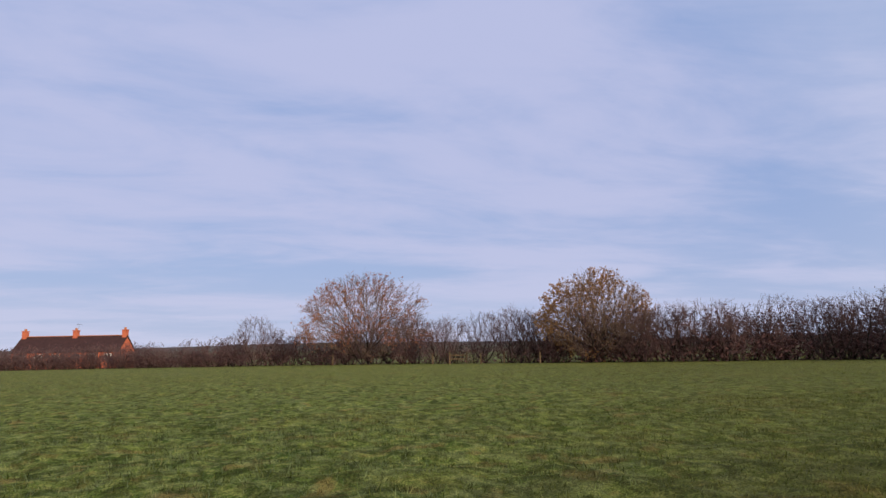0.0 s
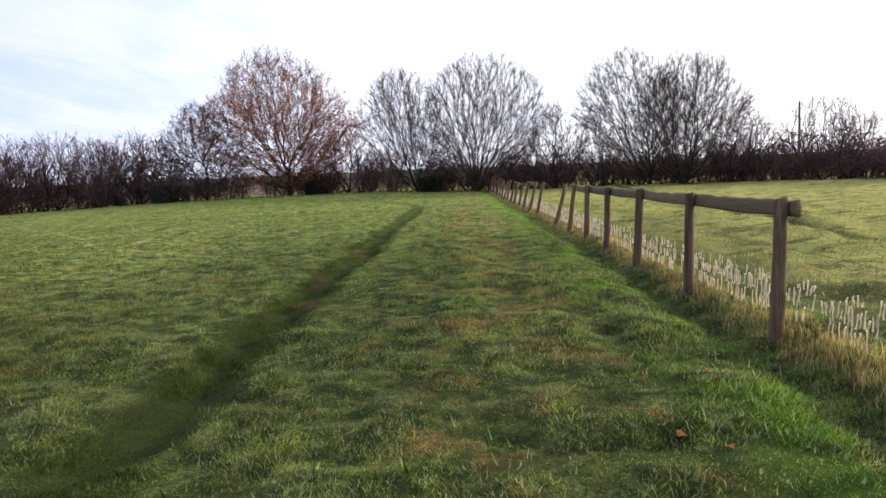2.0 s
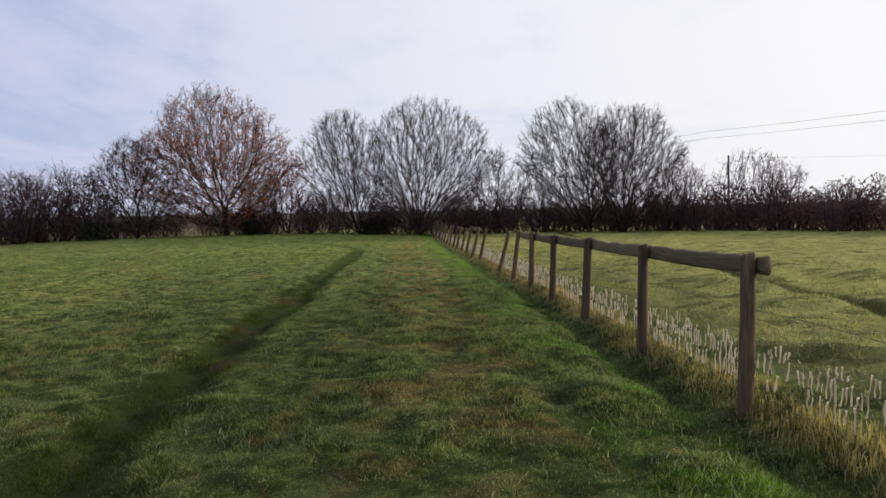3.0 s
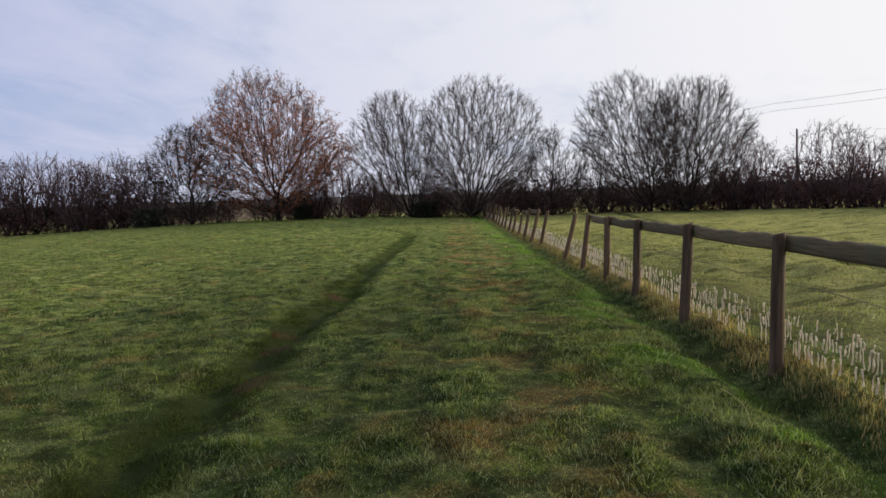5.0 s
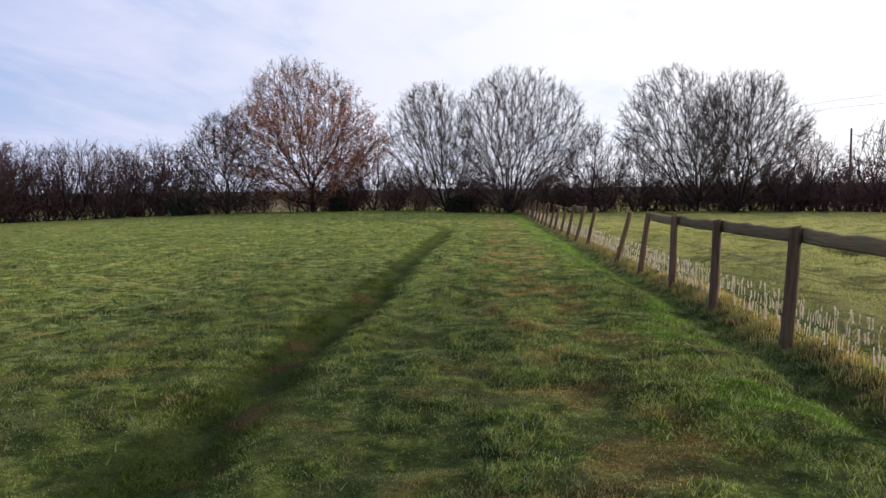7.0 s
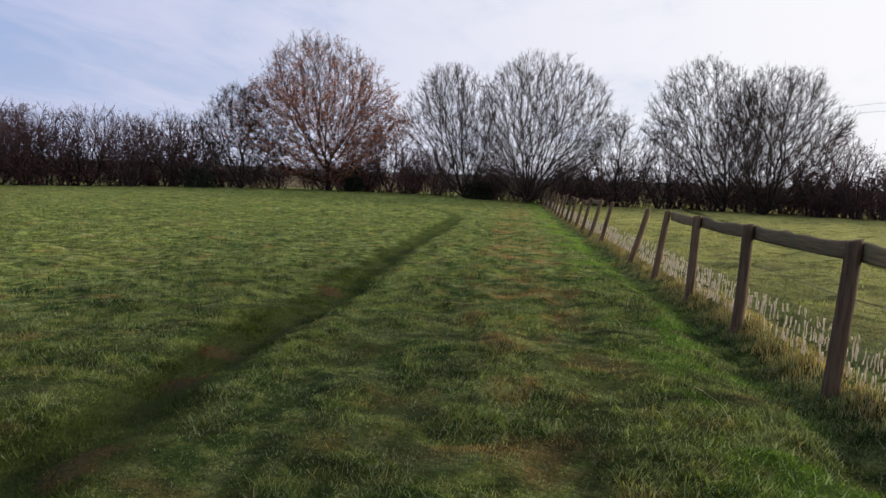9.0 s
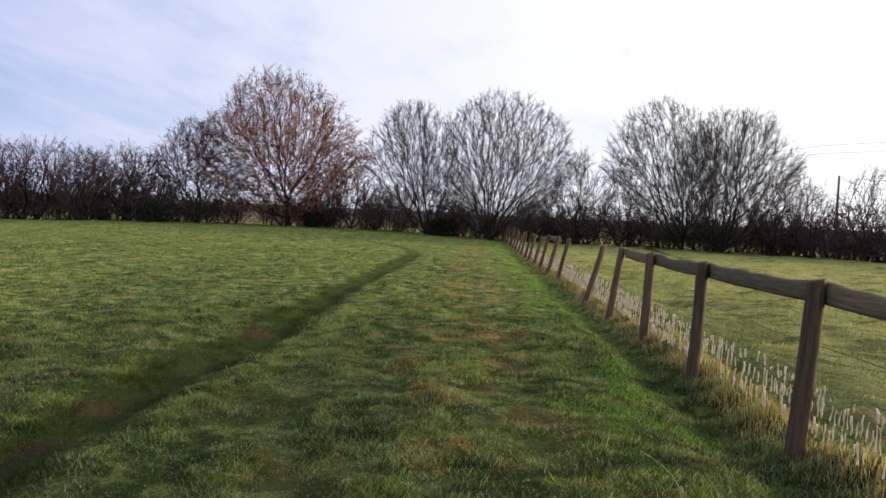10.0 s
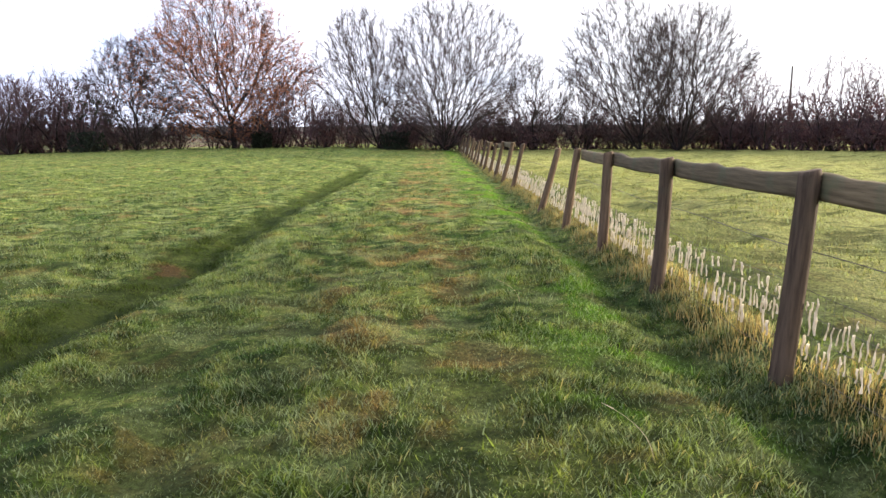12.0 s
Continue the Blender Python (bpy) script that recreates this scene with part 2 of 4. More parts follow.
def blade_material(name, tint=None, amount=0.0):
    k = Nodes(name)
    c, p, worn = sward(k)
    if tint:
        c = k.mix(k.span(k.noise(p, 2.2, 3.0), 0.30, 0.62, amount, amount * 0.6), c, tint)
    r = k.island()
    c = k.mix(1.0, c, k.mix(r, (0.30, 0.32, 0.28), (2.55, 2.5, 2.35)), "MULTIPLY")
    # pale and straw blades held back on the path and over the painted dimming
    fresh = k.math("SUBTRACT", 1.0, k.math("MULTIPLY", worn, 0.9))
    pale = k.math("MULTIPLY", k.span(r, 0.62, 0.68), k.span(r, 0.94, 0.92, 0, 0.7))
    c = k.mix(k.math("MULTIPLY", pale, fresh), c, (0.262, 0.298, 0.205))
    c = k.mix(k.math("MULTIPLY", k.span(r, 0.93, 0.97, 0, 0.75), fresh), c, (0.34, 0.26, 0.145))
    k.paint(c, 0.6, 0.0, 0.10)
    glow_through = k.n.new("ShaderNodeBsdfTranslucent")
    k.put(k.mix(1.0, c, (0.97, 1.08, 0.70), "MULTIPLY"), glow_through.inputs[0])
    join = k.n.new("ShaderNodeMixShader")
    join.inputs[0].default_value = 0.60
    k.l.new(k.bsdf.outputs[0], join.inputs[1]), k.l.new(glow_through.outputs[0], join.inputs[2])
    k.l.new(join.outputs[0], k.out.inputs[0])
    return k.m


def bark_material(name, dark, light):
    k = Nodes(name)
    p = k.own()
    c = k.mix(k.noise(k.stretch(p, (9, 9, 1.6)), 1.0, 5.0, 0.65), dark, light)
    c = k.mix(k.span(k.noise(p, 0.7, 3.0), 0.5, 0.75, 0, 0.5), c, (0.06, 0.07, 0.035))
    k.bump(k.noise(k.stretch(p, (14, 14, 2.2)), 1.0, 5.0, 0.7), 0.8, 0.03)
    return k.paint(c, 0.9, 0.0, 0.15)


def leaf_material(name, a, b, through=0.4):
    k = Nodes(name)
    c = k.mix(k.island(), a, b)
    k.paint(c, 0.6, 0.0, 0.25)
    t = k.n.new("ShaderNodeBsdfTranslucent")
    k.put(c, t.inputs[0])
    j = k.n.new("ShaderNodeMixShader")
    j.inputs[0].default_value = through
    k.l.new(k.bsdf.outputs[0], j.inputs[1]), k.l.new(t.outputs[0], j.inputs[2])
    k.l.new(j.outputs[0], k.out.inputs[0])
    return k.m


def timber_material(name, dark, light, grain, moss):
    k = Nodes(name)
    p = k.own()
    lines = k.noise(k.stretch(p, grain), 1.0, 6.0, 0.65)
    c = k.mix(k.span(lines, 0.3, 0.7), dark, light)
    c = k.mix(k.span(k.noise(p, 4.0, 4.0, 0.6), 0.52, 0.70, 0, 0.65), c, moss)
    c = k.mix(1.0, c, k.mix(k.chance(), (0.8, 0.8, 0.8), (1.2, 1.17, 1.12)), "MULTIPLY")
    k.bump(lines, 0.7, 0.008)
    return k.paint(c, 0.82, 0.0, 0.25)


def plain_material(name, a, b, scale, rough=0.8, metal=0.0, relief=0.0):
    k = Nodes(name)
    p = k.own()
    n = k.noise(p, scale, 5.0, 0.6)
    if relief:
        k.bump(n, 0.6, relief)
    return k.paint(k.mix(k.span(n, 0.3, 0.7), a, b), rough, metal)


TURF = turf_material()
BLADES = blade_material("grass_blades")
COARSE = blade_material("coarse_grass", (0.40, 0.275, 0.140), 0.98)
BARK = bark_material("grey_bark", (0.020, 0.016, 0.014), (0.048, 0.037, 0.032))
TWIGS = plain_material("bare_twigs", (0.032, 0.021, 0.019), (0.070, 0.046, 0.040), 0.8, 0.85)
TAN_TWIGS = plain_material("pale_twigs", (0.085, 0.052, 0.038), (0.160, 0.104, 0.078), 0.8, 0.85)
THORN = plain_material("thorn_twigs", (0.060, 0.036, 0.038), (0.135, 0.080, 0.080), 0.6, 0.85)
RUSSET = leaf_material("russet_leaves", (0.29, 0.098, 0.046), (0.46, 0.190, 0.095), 0.5)
OCHRE = leaf_material("ochre_leaves", (0.27, 0.12, 0.045), (0.44, 0.25, 0.095), 0.4)
IVY = leaf_material("ivy_leaves", (0.010, 0.014, 0.008), (0.024, 0.031, 0.014), 0.15)
HAWS = leaf_material("dull_red_leaves", (0.066, 0.036, 0.039), (0.165, 0.080, 0.076), 0.45)
POST = timber_material("weathered_post", (0.060, 0.037, 0.021), (0.165, 0.110, 0.066), (34, 34, 2.6), (0.100, 0.082, 0.048))
RAIL = timber_material("mossy_rail", (0.090, 0.066, 0.034), (0.190, 0.142, 0.078), (40, 2.5, 40), (0.105, 0.115, 0.060))
WIRE = plain_material("rusted_wire", (0.06, 0.05, 0.045), (0.13, 0.115, 0.10), 20, 0.6, 0.4)
WOOL = leaf_material("pale_wool", (0.56, 0.50, 0.41), (0.76, 0.70, 0.59), 0.55)
BRICK = plain_material("red_brick", (0.36, 0.085, 0.045), (0.46, 0.13, 0.065), 1.6, 0.85)
TILES = plain_material("dark_roof_tiles", (0.026, 0.010, 0.010), (0.046, 0.018, 0.016), 1.2, 0.8)
FRAME_WHITE = plain_material("white_paint", (0.72, 0.72, 0.70), (0.82, 0.82, 0.80), 5, 0.5)
PANE = plain_material("window_glass", (0.02, 0.022, 0.026), (0.035, 0.038, 0.042), 2, 0.08)
CLAY = plain_material("clay_pot", (0.30, 0.11, 0.06), (0.40, 0.17, 0.09), 6, 0.8)
POLE_WOOD = timber_material("creosoted_pole", (0.035, 0.027, 0.022), (0.08, 0.062, 0.05), (20, 20, 1.2), (0.06, 0.05, 0.04))
CABLE = plain_material("black_cable", (0.02, 0.02, 0.02), (0.05, 0.05, 0.05), 3, 0.6)


# ---- building blocks ----
def mesh_of(name, verts, faces, material, smooth=False):
    me = bpy.data.meshes.new(name)
    me.from_pydata(verts, [], faces)
    me.materials.append(material)
    if smooth:
        me.polygons.foreach_set("use_smooth", np.ones(len(me.polygons), dtype=bool))
    me.update()
    return me


def arrays_mesh(name, verts, tris, material, smooth=False):
    """A mesh of triangles from two arrays."""
    me = bpy.data.meshes.new(name)
    me.vertices.add(len(verts)), me.loops.add(3 * len(tris)), me.polygons.add(len(tris))
    me.vertices.foreach_set("co", np.asarray(verts, dtype=np.float32).ravel())
    me.loops.foreach_set("vertex_index", np.asarray(tris, dtype=np.int32).ravel())
    me.polygons.foreach_set("loop_start", np.arange(0, 3 * len(tris), 3, dtype=np.int32))
    me.polygons.foreach_set("use_smooth", np.full(len(tris), smooth, dtype=bool))
    me.materials.append(material)
    me.update(calc_edges=True)
    return me


def thing(name, label, category, m=None, group="", kind=""):
    ob = new(name)
    if m is not None:
        ob.matrix_world = m
    return tagged(ob, label, category, group, kind)


def hung(name, me, parent, m=None, label=""):
    ob = new(name, me)
    ob.parent = parent
    if m is not None:
        ob.matrix_basis = m
    if label:
        ob["label"] = label
    return ob


def part(name, bm, material, parent, label="", m=None):
    me = bpy.data.meshes.new(name)
    bm.to_mesh(me)
    bm.free()
    me.materials.append(material)
    return hung(name, me, parent, m, label)


def box(bm, lo, hi, bevel=0.0):
    made = bmesh.ops.create_cube(bm, size=1.0)["verts"]
    for v in made:
        v.co = Vector([(a + b) / 2 + c * (b - a) for a, b, c in zip(lo, hi, v.co)])
    if bevel:
        edges = list({e for v in made for e in v.link_edges})
        bmesh.ops.bevel(bm, geom=edges, offset=bevel, segments=1, affect="EDGES")


def lattice(n, seed):
    return np.random.RandomState(seed).rand(n, n)


GRIDS = [lattice(256, 40 + i) for i in range(4)]


def lumps(x, y, size, layer=0):
    """Smooth value noise, 0 to 1, with lumps of that many metres."""
    g = GRIDS[layer]
    u, v = np.asarray(x) / size + 311.3, np.asarray(y) / size + 177.7
    i, j = np.floor(u).astype(int), np.floor(v).astype(int)
    a, b = u - i, v - j
    a, b = a * a * (3 - 2 * a), b * b * (3 - 2 * b)
    i0, i1, j0, j1 = i % 256, (i + 1) % 256, j % 256, (j + 1) % 256
    return (g[i0, j0] * (1 - a) + g[i1, j0] * a) * (1 - b) + (g[i0, j1] * (1 - a) + g[i1, j1] * a) * b


def ramp01(v, lo, hi):
    t = np.clip((np.asarray(v) - lo) / (hi - lo), 0, 1)
    return t * t * (3 - 2 * t)


def ground_z(x, y):
    """Height of the ground."""
    x, y = np.asarray(x, dtype=float), np.asarray(y, dtype=float)
    r = np.hypot(x, y)
    near = 1 - ramp01(r, 25, 90)
    z = near * (0.065 * (lumps(x, y, 0.85, 0) - 0.5) + 0.095 * (lumps(x, y, 0.36, 1) - 0.5) + 0.09 * (lumps(x, y, 3.1, 2) - 0.5))
    bend = 0.09 * np.maximum(y - BEND_Y, 0) ** 1.6
    d = x - TRACK_X + bend + 0.35 * (lumps(x, y, 2.3, 3) - 0.5) + 0.30 * (lumps(x, y, 0.55, 2) - 0.5)
    z -= 0.10 * np.exp(-(d / 0.28) ** 2) * (1 - ramp01(y, 38, 55))
    z -= 0.16 * np.exp(-((x - 0.14 * y - 5.4 + 0.4 * (lumps(x, y, 3.0, 1) - 0.5)) / 0.26) ** 2) * (1 - ramp01(np.abs(y - 15), 25, 40))
    z -= 0.11 * np.exp(-((x - FENCE_X + 0.30) / 0.28) ** 2)
    z += 0.055 * ramp01(x, FENCE_X + 0.02, FENCE_X + 0.30) * (1 - ramp01(x, FENCE_X + 0.7, FENCE_X + 2.5))
    z += ramp01(x, 2.8, 4.0) * near * (0.24 * (lumps(x, y, 1.5, 1) - 0.5) + 0.13 * (lumps(x, y, 0.6, 0) - 0.5))
    z += 0.42 * ramp01(y, 25, 62) * ramp01(-x, -6, 12) * (1 - ramp01(-x, 22, 44)) * (1 - ramp01(r, 90, 150))
    z -= 0.09 * np.exp(-((x + 2.12) ** 2 + (y - 6.85) ** 2) / 0.012)
    # gentle rise of the far country
    z += ramp01(r, 160, 1500) * (9 + 14 * lumps(x, y, 420, 2))
    z -= 1.2 * np.exp(-((r - 170) / 50) ** 2)
    return z


def gz(x, y):
    return float(ground_z(x, y))


# ---- ground ----
def build_ground():
    rings, spokes = 280, 520
    r = 0.25 * (3200 / 0.25) ** (np.linspace(0, 1, rings) ** 0.72)
    a = np.linspace(0, 2 * np.pi, spokes, endpoint=False)
    rr, aa = np.meshgrid(r, a, indexing="ij")
    x, y = rr * np.cos(aa), rr * np.sin(aa) + 5.0
    verts = np.stack([x, y, ground_z(x, y)], -1).reshape(-1, 3)
    verts = np.vstack([verts, [[0, 5.0, gz(0, 5.0)]]])
    i, j = np.meshgrid(np.arange(rings - 1), np.arange(spokes), indexing="ij")
    p, q = i * spokes + j, i * spokes + (j + 1) % spokes
    tris = np.concatenate([np.stack([p, p + spokes, q + spokes], -1).reshape(-1, 3), np.stack([p, q + spokes, q], -1).reshape(-1, 3)])
    j = np.arange(spokes)
    tris = np.concatenate([tris, np.stack([np.full(spokes, rings * spokes), j, (j + 1) % spokes], -1)])
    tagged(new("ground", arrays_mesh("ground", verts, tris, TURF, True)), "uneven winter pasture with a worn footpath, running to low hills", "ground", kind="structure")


build_ground()


def blades_mesh(name, x, y, length, width, lean, heading, material, bent=True):
    """Grass: each blade a narrow bent leaf on the ground at x, y."""
    n = len(x)
    z = ground_z(x, y) - 0.008
    face = np.random.RandomState(5).uniform(0, np.pi, n)
    sx, sy = np.cos(face) * width / 2, np.sin(face) * width / 2
    hx, hy = np.cos(heading), np.sin(heading)
    base = np.stack([x, y, z], -1)
    side = np.stack([sx, sy, np.zeros(n)], -1)
    tip = base + np.stack([hx * lean * length, hy * lean * length, length * np.sqrt(np.clip(1 - lean ** 2, 0.05, 1))], -1)
    if bent:
        mid = base + np.stack([hx * lean * length * 0.28, hy * lean * length * 0.28, length * 0.62 * np.ones(n)], -1)
        verts = np.stack([base - side, base + side, mid + side * 0.8, mid - side * 0.8, tip], 1).reshape(-1, 3)
        k = np.arange(n)[:, None] * 5
        tris = np.concatenate([k + [0, 1, 2], k + [0, 2, 3], k + [3, 2, 4]], 1).reshape(-1, 3)
    else:
        verts = np.stack([base - side, base + side, tip], 1).reshape(-1, 3)
        tris = np.arange(3 * n).reshape(-1, 3)
    return arrays_mesh(name, verts, tris, material)


def scatter(rng, n, x0, x1, y0, y1):
    return rng.uniform(x0, x1, n), rng.uniform(y0, y1, n)


def in_track(x, y):
    bend = 0.09 * np.maximum(y - BEND_Y, 0) ** 1.6
    return np.exp(-((x - TRACK_X + bend) / 0.32) ** 2) * (1 - ramp01(y, 38, 55))


def build_grass():
    rng = np.random.RandomState(11)
    # close turf along the walk, in tufts: a fine sward, and longer bent leaves through it
    for tufts, n, spread, long, bent in ((150000, 860000, 0.034, 0.044, False), (40000, 60000, 0.022, 0.048, True)):
        tx, ty = scatter(rng, tufts, -6.2, 2.9, 1.2, 19.0)
        reach = np.hypot(np.maximum(np.abs(tx + 0.5) - 2.6, 0) / 3.6, np.maximum(ty - 10.5, 0) / 10.0)
        keep = rng.rand(len(tx)) < (1 - ramp01(reach, 0.0, 1.0)) ** 1.5
        tx, ty = tx[keep], ty[keep]
        for sx, sy, spot in BARE_SPOTS:
            bald = np.hypot(tx - sx, (ty - sy) * 0.7) < spot * rng.uniform(0.3, 1.0, len(tx))
            tx, ty = tx[~bald], ty[~bald]
        size = rng.uniform(0.55, 1.35, len(tx))
        way = rng.uniform(0, 2 * np.pi, len(tx))
        k = rng.randint(0, len(tx), n)
        x, y = tx[k] + rng.normal(0, spread, n), ty[k] + rng.normal(0, spread, n)
        tall = (0.45 + 0.95 * ramp01(lumps(x, y, 0.34, 1), 0.25, 0.85) * (0.4 + 1.0 * lumps(x, y, 0.15, 2))) * size[k]
        tall *= 1 - 0.25 * in_track(x, y)
        tall *= 1 + 0.35 * ramp01(x, 0.9, 1.4) * (1 - ramp01(x, 1.8, 2.1)) * ramp01(lumps(x, y, 1.3, 0), 0.35, 0.75)
        length = long * tall * rng.uniform(0.6, 1.3, n)
        me = blades_mesh("grass", x, y, length, rng.uniform(0.0038, 0.0086, n), rng.uniform(0.45, 1.1, n), way[k] + rng.normal(0, 0.7, n), BLADES, bent)
        tagged(new("grass", me), "short tufted green pasture grass with pale and straw-coloured blades", "grass", kind="stuff")
    # the wider field, thinner and coarser with distance from the walk
    for name, n, box4, size, wide in (("grass", 190000, (-16, 11, -6, 32), 0.072, 0.013), ("grass", 85000, (-46, 26, -14, 62), 0.08, 0.022)):
        x, y = scatter(rng, n, *box4)
        inner = (5.5, 10.0, 8.0, 13.0) if wide < 0.02 else (14.0, 18.0, 12.0, 26.0)
        reach = np.hypot((x + 1.0) / inner[0], (y - inner[2]) / inner[1])
        hole = rng.rand(len(x)) > ramp01(reach, 0.1, 0.9)
        if wide > 0.02:
            hole |= (x > 20 - 0.2 * (y - 50)) & (y > 40)
        x, y = x[~hole], y[~hole]
        tall = (0.4 + 1.1 * lumps(x, y, 0.8, 1)) * (1 - 0.5 * in_track(x, y)) * rng.uniform(0.5, 1.2, len(x))
        me = blades_mesh(name, x, y, size * tall, wide * rng.uniform(0.6, 1.2, len(x)), rng.uniform(0.2, 0.85, len(x)), rng.uniform(0, 2 * np.pi, len(x)), BLADES, False)
        tagged(new(name, me), "short pasture grass of the open field", "grass", kind="stuff")
    # long bleached grass left standing under the fence
    tx = FENCE_X + 0.12 + rng.normal(0.0, 0.14, 5600)
    ty = 0.5 + 57 * rng.rand(5600) ** 1.5
    k = rng.randint(0, len(tx), 46000)
    x, y = tx[k] + rng.normal(0, 0.03, len(k)), ty[k] + rng.normal(0, 0.04, len(k))
    length = rng.uniform(0.06, 0.165, len(x)) * (0.45 + 0.85 * lumps(x, y, 0.7, 0)) * np.exp(-((x - FENCE_X - 0.15) / 0.4) ** 2)
    me = blades_mesh("long_grass", x, y, length, rng.uniform(0.002, 0.0048, len(x)) * (1 + y / 20), rng.uniform(0.2, 0.8, len(x)), rng.uniform(0, 6.28, len(x)), COARSE)
    tagged(new("long_grass", me), "long bleached golden grass standing along the foot of the fence", "grass", kind="stuff")


build_grass()


# ---- trees ----
def tubes(segs, sides):
    """Tapered tubes from rows of two ends and two radii, as verts and triangles; a far radius of 0 closes to a tip."""
    s = np.asarray(segs, dtype=float)
    p, q, r0, r1 = s[:, 0:3], s[:, 3:6], s[:, 6], s[:, 7]
    d = q - p
    d /= np.maximum(np.linalg.norm(d, axis=1), 1e-9)[:, None]
    ref = np.where(np.abs(d[:, 2:3]) > 0.9, [[1.0, 0, 0]], [[0, 0, 1.0]])
    u = np.cross(d, ref)
    u /= np.linalg.norm(u, axis=1)[:, None]
    v = np.cross(d, u)
    ang = np.arange(sides) * 2 * np.pi / sides
    ring = u[:, None] * np.cos(ang)[None, :, None] + v[:, None] * np.sin(ang)[None, :, None]
    a = p[:, None] + ring * r0[:, None, None]
    n = len(s)
    if np.all(r1 == 0):
        verts = np.concatenate([a, q[:, None]], 1).reshape(-1, 3)
        k = np.arange(n)[:, None] * (sides + 1)
        tris = np.concatenate([k + [i, (i + 1) % sides, sides] for i in range(sides)], 1).reshape(-1, 3)
        return verts, tris
    b = q[:, None] + ring * r1[:, None, None]
    verts = np.concatenate([a, b], 1).reshape(-1, 3)
    k = np.arange(n)[:, None] * (2 * sides)
    rows = []
    for i in range(sides):
        j = (i + 1) % sides
        rows += [k + [i, j, sides + j], k + [i, sides + j, sides + i]]
    return verts, np.concatenate(rows, 1).reshape(-1, 3)


class Grower:
    """Grows one woody plant inside an egg-shaped outline: centre, half-widths, ragged edge."""

    def __init__(self, seed, centre, half, ragged=0.12, floor=0.3, fine=0.012):
        self.begin(seed, centre, half, ragged, floor, fine)

    def begin(self, seed, centre, half, ragged, floor, fine):
        self.r, self.c, self.h, self.ragged, self.floor, self.fine = random.Random(seed), Vector(centre), half, ragged, floor, fine
        self.wood, self.thin, self.tips, self.ends, self.peak = [], [], [], [], 1.0

    def inside(self, p):
        rise = (p.z - self.c.z) / self.h[2]
        if rise < 0:
            rise *= 0.55 * self.h[2] / self.c.z
        if rise > 0:
            rise = rise ** self.peak
        q = ((p.x - self.c.x) / self.h[0]) ** 2 + ((p.y - self.c.y) / self.h[1]) ** 2 + rise * rise
        edge = 1 + self.ragged * 2 * noise.noise(p * 0.55) + self.ragged * self.r.uniform(-0.5, 0.5)
        return q < edge and p.z > self.floor

    def limb(self, p, d, length, radius, plan, level):
        """plan: rows of segments, wobble, rise, children per segment, angle, length ratio, first segment with children."""
        n, wob, rise, kids, angle, ratio, first = plan[level]
        last = level == len(plan) - 1
        step, r0 = length / n, radius
        for i in range(n):
            d = (d + Vector([self.r.gauss(0, wob) for _ in range(3)]) + Vector((0, 0, rise))).normalized()
            q = p + d * step * self.r.uniform(0.85, 1.15)
            if not self.inside(q) and (level > 0 or i > 1):
                if last or i > 0:
                    self.tips.append((*p, *(p + (q - p) * 0.5), max(r0, self.fine), 0.0))
                break
            r1 = max(radius * (1 - (0.72 if level else 0.9) * (i + 1) / n), self.fine * 0.8)
            if last and i == n - 1:
                self.tips.append((*p, *q, max(r0, self.fine), 0.0))
                self.ends.append(q)
            elif r0 > 0.035:
                self.wood.append((*p, *(q + d * r1 * 0.4), r0, r1))
            else:
                self.thin.append((*p, *q, r0, r1))
            if not last and i >= first:
                for _ in range(int(kids + self.r.random())):
                    turn = Vector([self.r.gauss(0, 1) for _ in range(3)])
                    turn = (turn - d * turn.dot(d)).normalized()
                    a = radians(self.r.gauss(angle, angle * 0.22))
                    self.limb(q, d * math.cos(a) + turn * math.sin(a), length * ratio * self.r.uniform(0.6, 1.15) * (1 - 0.35 * i / n), r1 * (self.r.uniform(0.55, 0.8) if level else self.r.uniform(0.38, 0.6)), plan, level + 1)
            p, r0 = q, r1

    def meshes(self, name, bark, twig):
        trunk = arrays_mesh(name + "_trunk", *tubes(self.wood, 7), bark, True)
        v, t = tubes(self.thin, 3) if self.thin else (np.zeros((0, 3)), np.zeros((0, 3), int))
        v2, t2 = tubes(self.tips, 3)
        crown = arrays_mesh(name + "_crown", np.vstack([v, v2]), np.vstack([t, t2 + len(v)]), twig)
        return trunk, crown

    def leaves(self, name, count, size, material, keep=None, low=0):
        """Small folded leaves near the twig ends."""
        spots = [e for e in self.ends if keep is None or keep(e)]
        for _ in range(low):
            a, o = self.r.uniform(0, 2 * math.pi), self.h[0] * 0.85 * math.sqrt(self.r.random())
            spots.append(Vector((o * math.cos(a), o * math.sin(a), self.r.uniform(0.1, 1.0 + 0.15 * self.h[2]))))
        rng = np.random.RandomState(3)
        pick = rng.randint(0, len(spots), count)
        c = np.array([tuple(spots[i]) for i in pick]) + rng.normal(0, 0.05, (count, 3))
        a, b = rng.normal(0, 1, (count, 3)), rng.normal(0, 1, (count, 3))
        a /= np.linalg.norm(a, axis=1)[:, None]
        b -= a * np.sum(a * b, 1)[:, None]
        b /= np.linalg.norm(b, axis=1)[:, None]
        s = size * rng.uniform(0.6, 1.3, (count, 1))
        lift_up = np.cross(a, b) * s * 0.25
        verts = np.stack([c - a * s, c + b * s * 0.55 + lift_up, c + a * s, c - b * s * 0.55 + lift_up], 1).reshape(-1, 3)
        k = np.arange(count)[:, None] * 4
        tris = np.concatenate([k + [0, 1, 2], k + [0, 2, 3]], 1).reshape(-1, 3)
        return arrays_mesh(name, verts, tris, material)


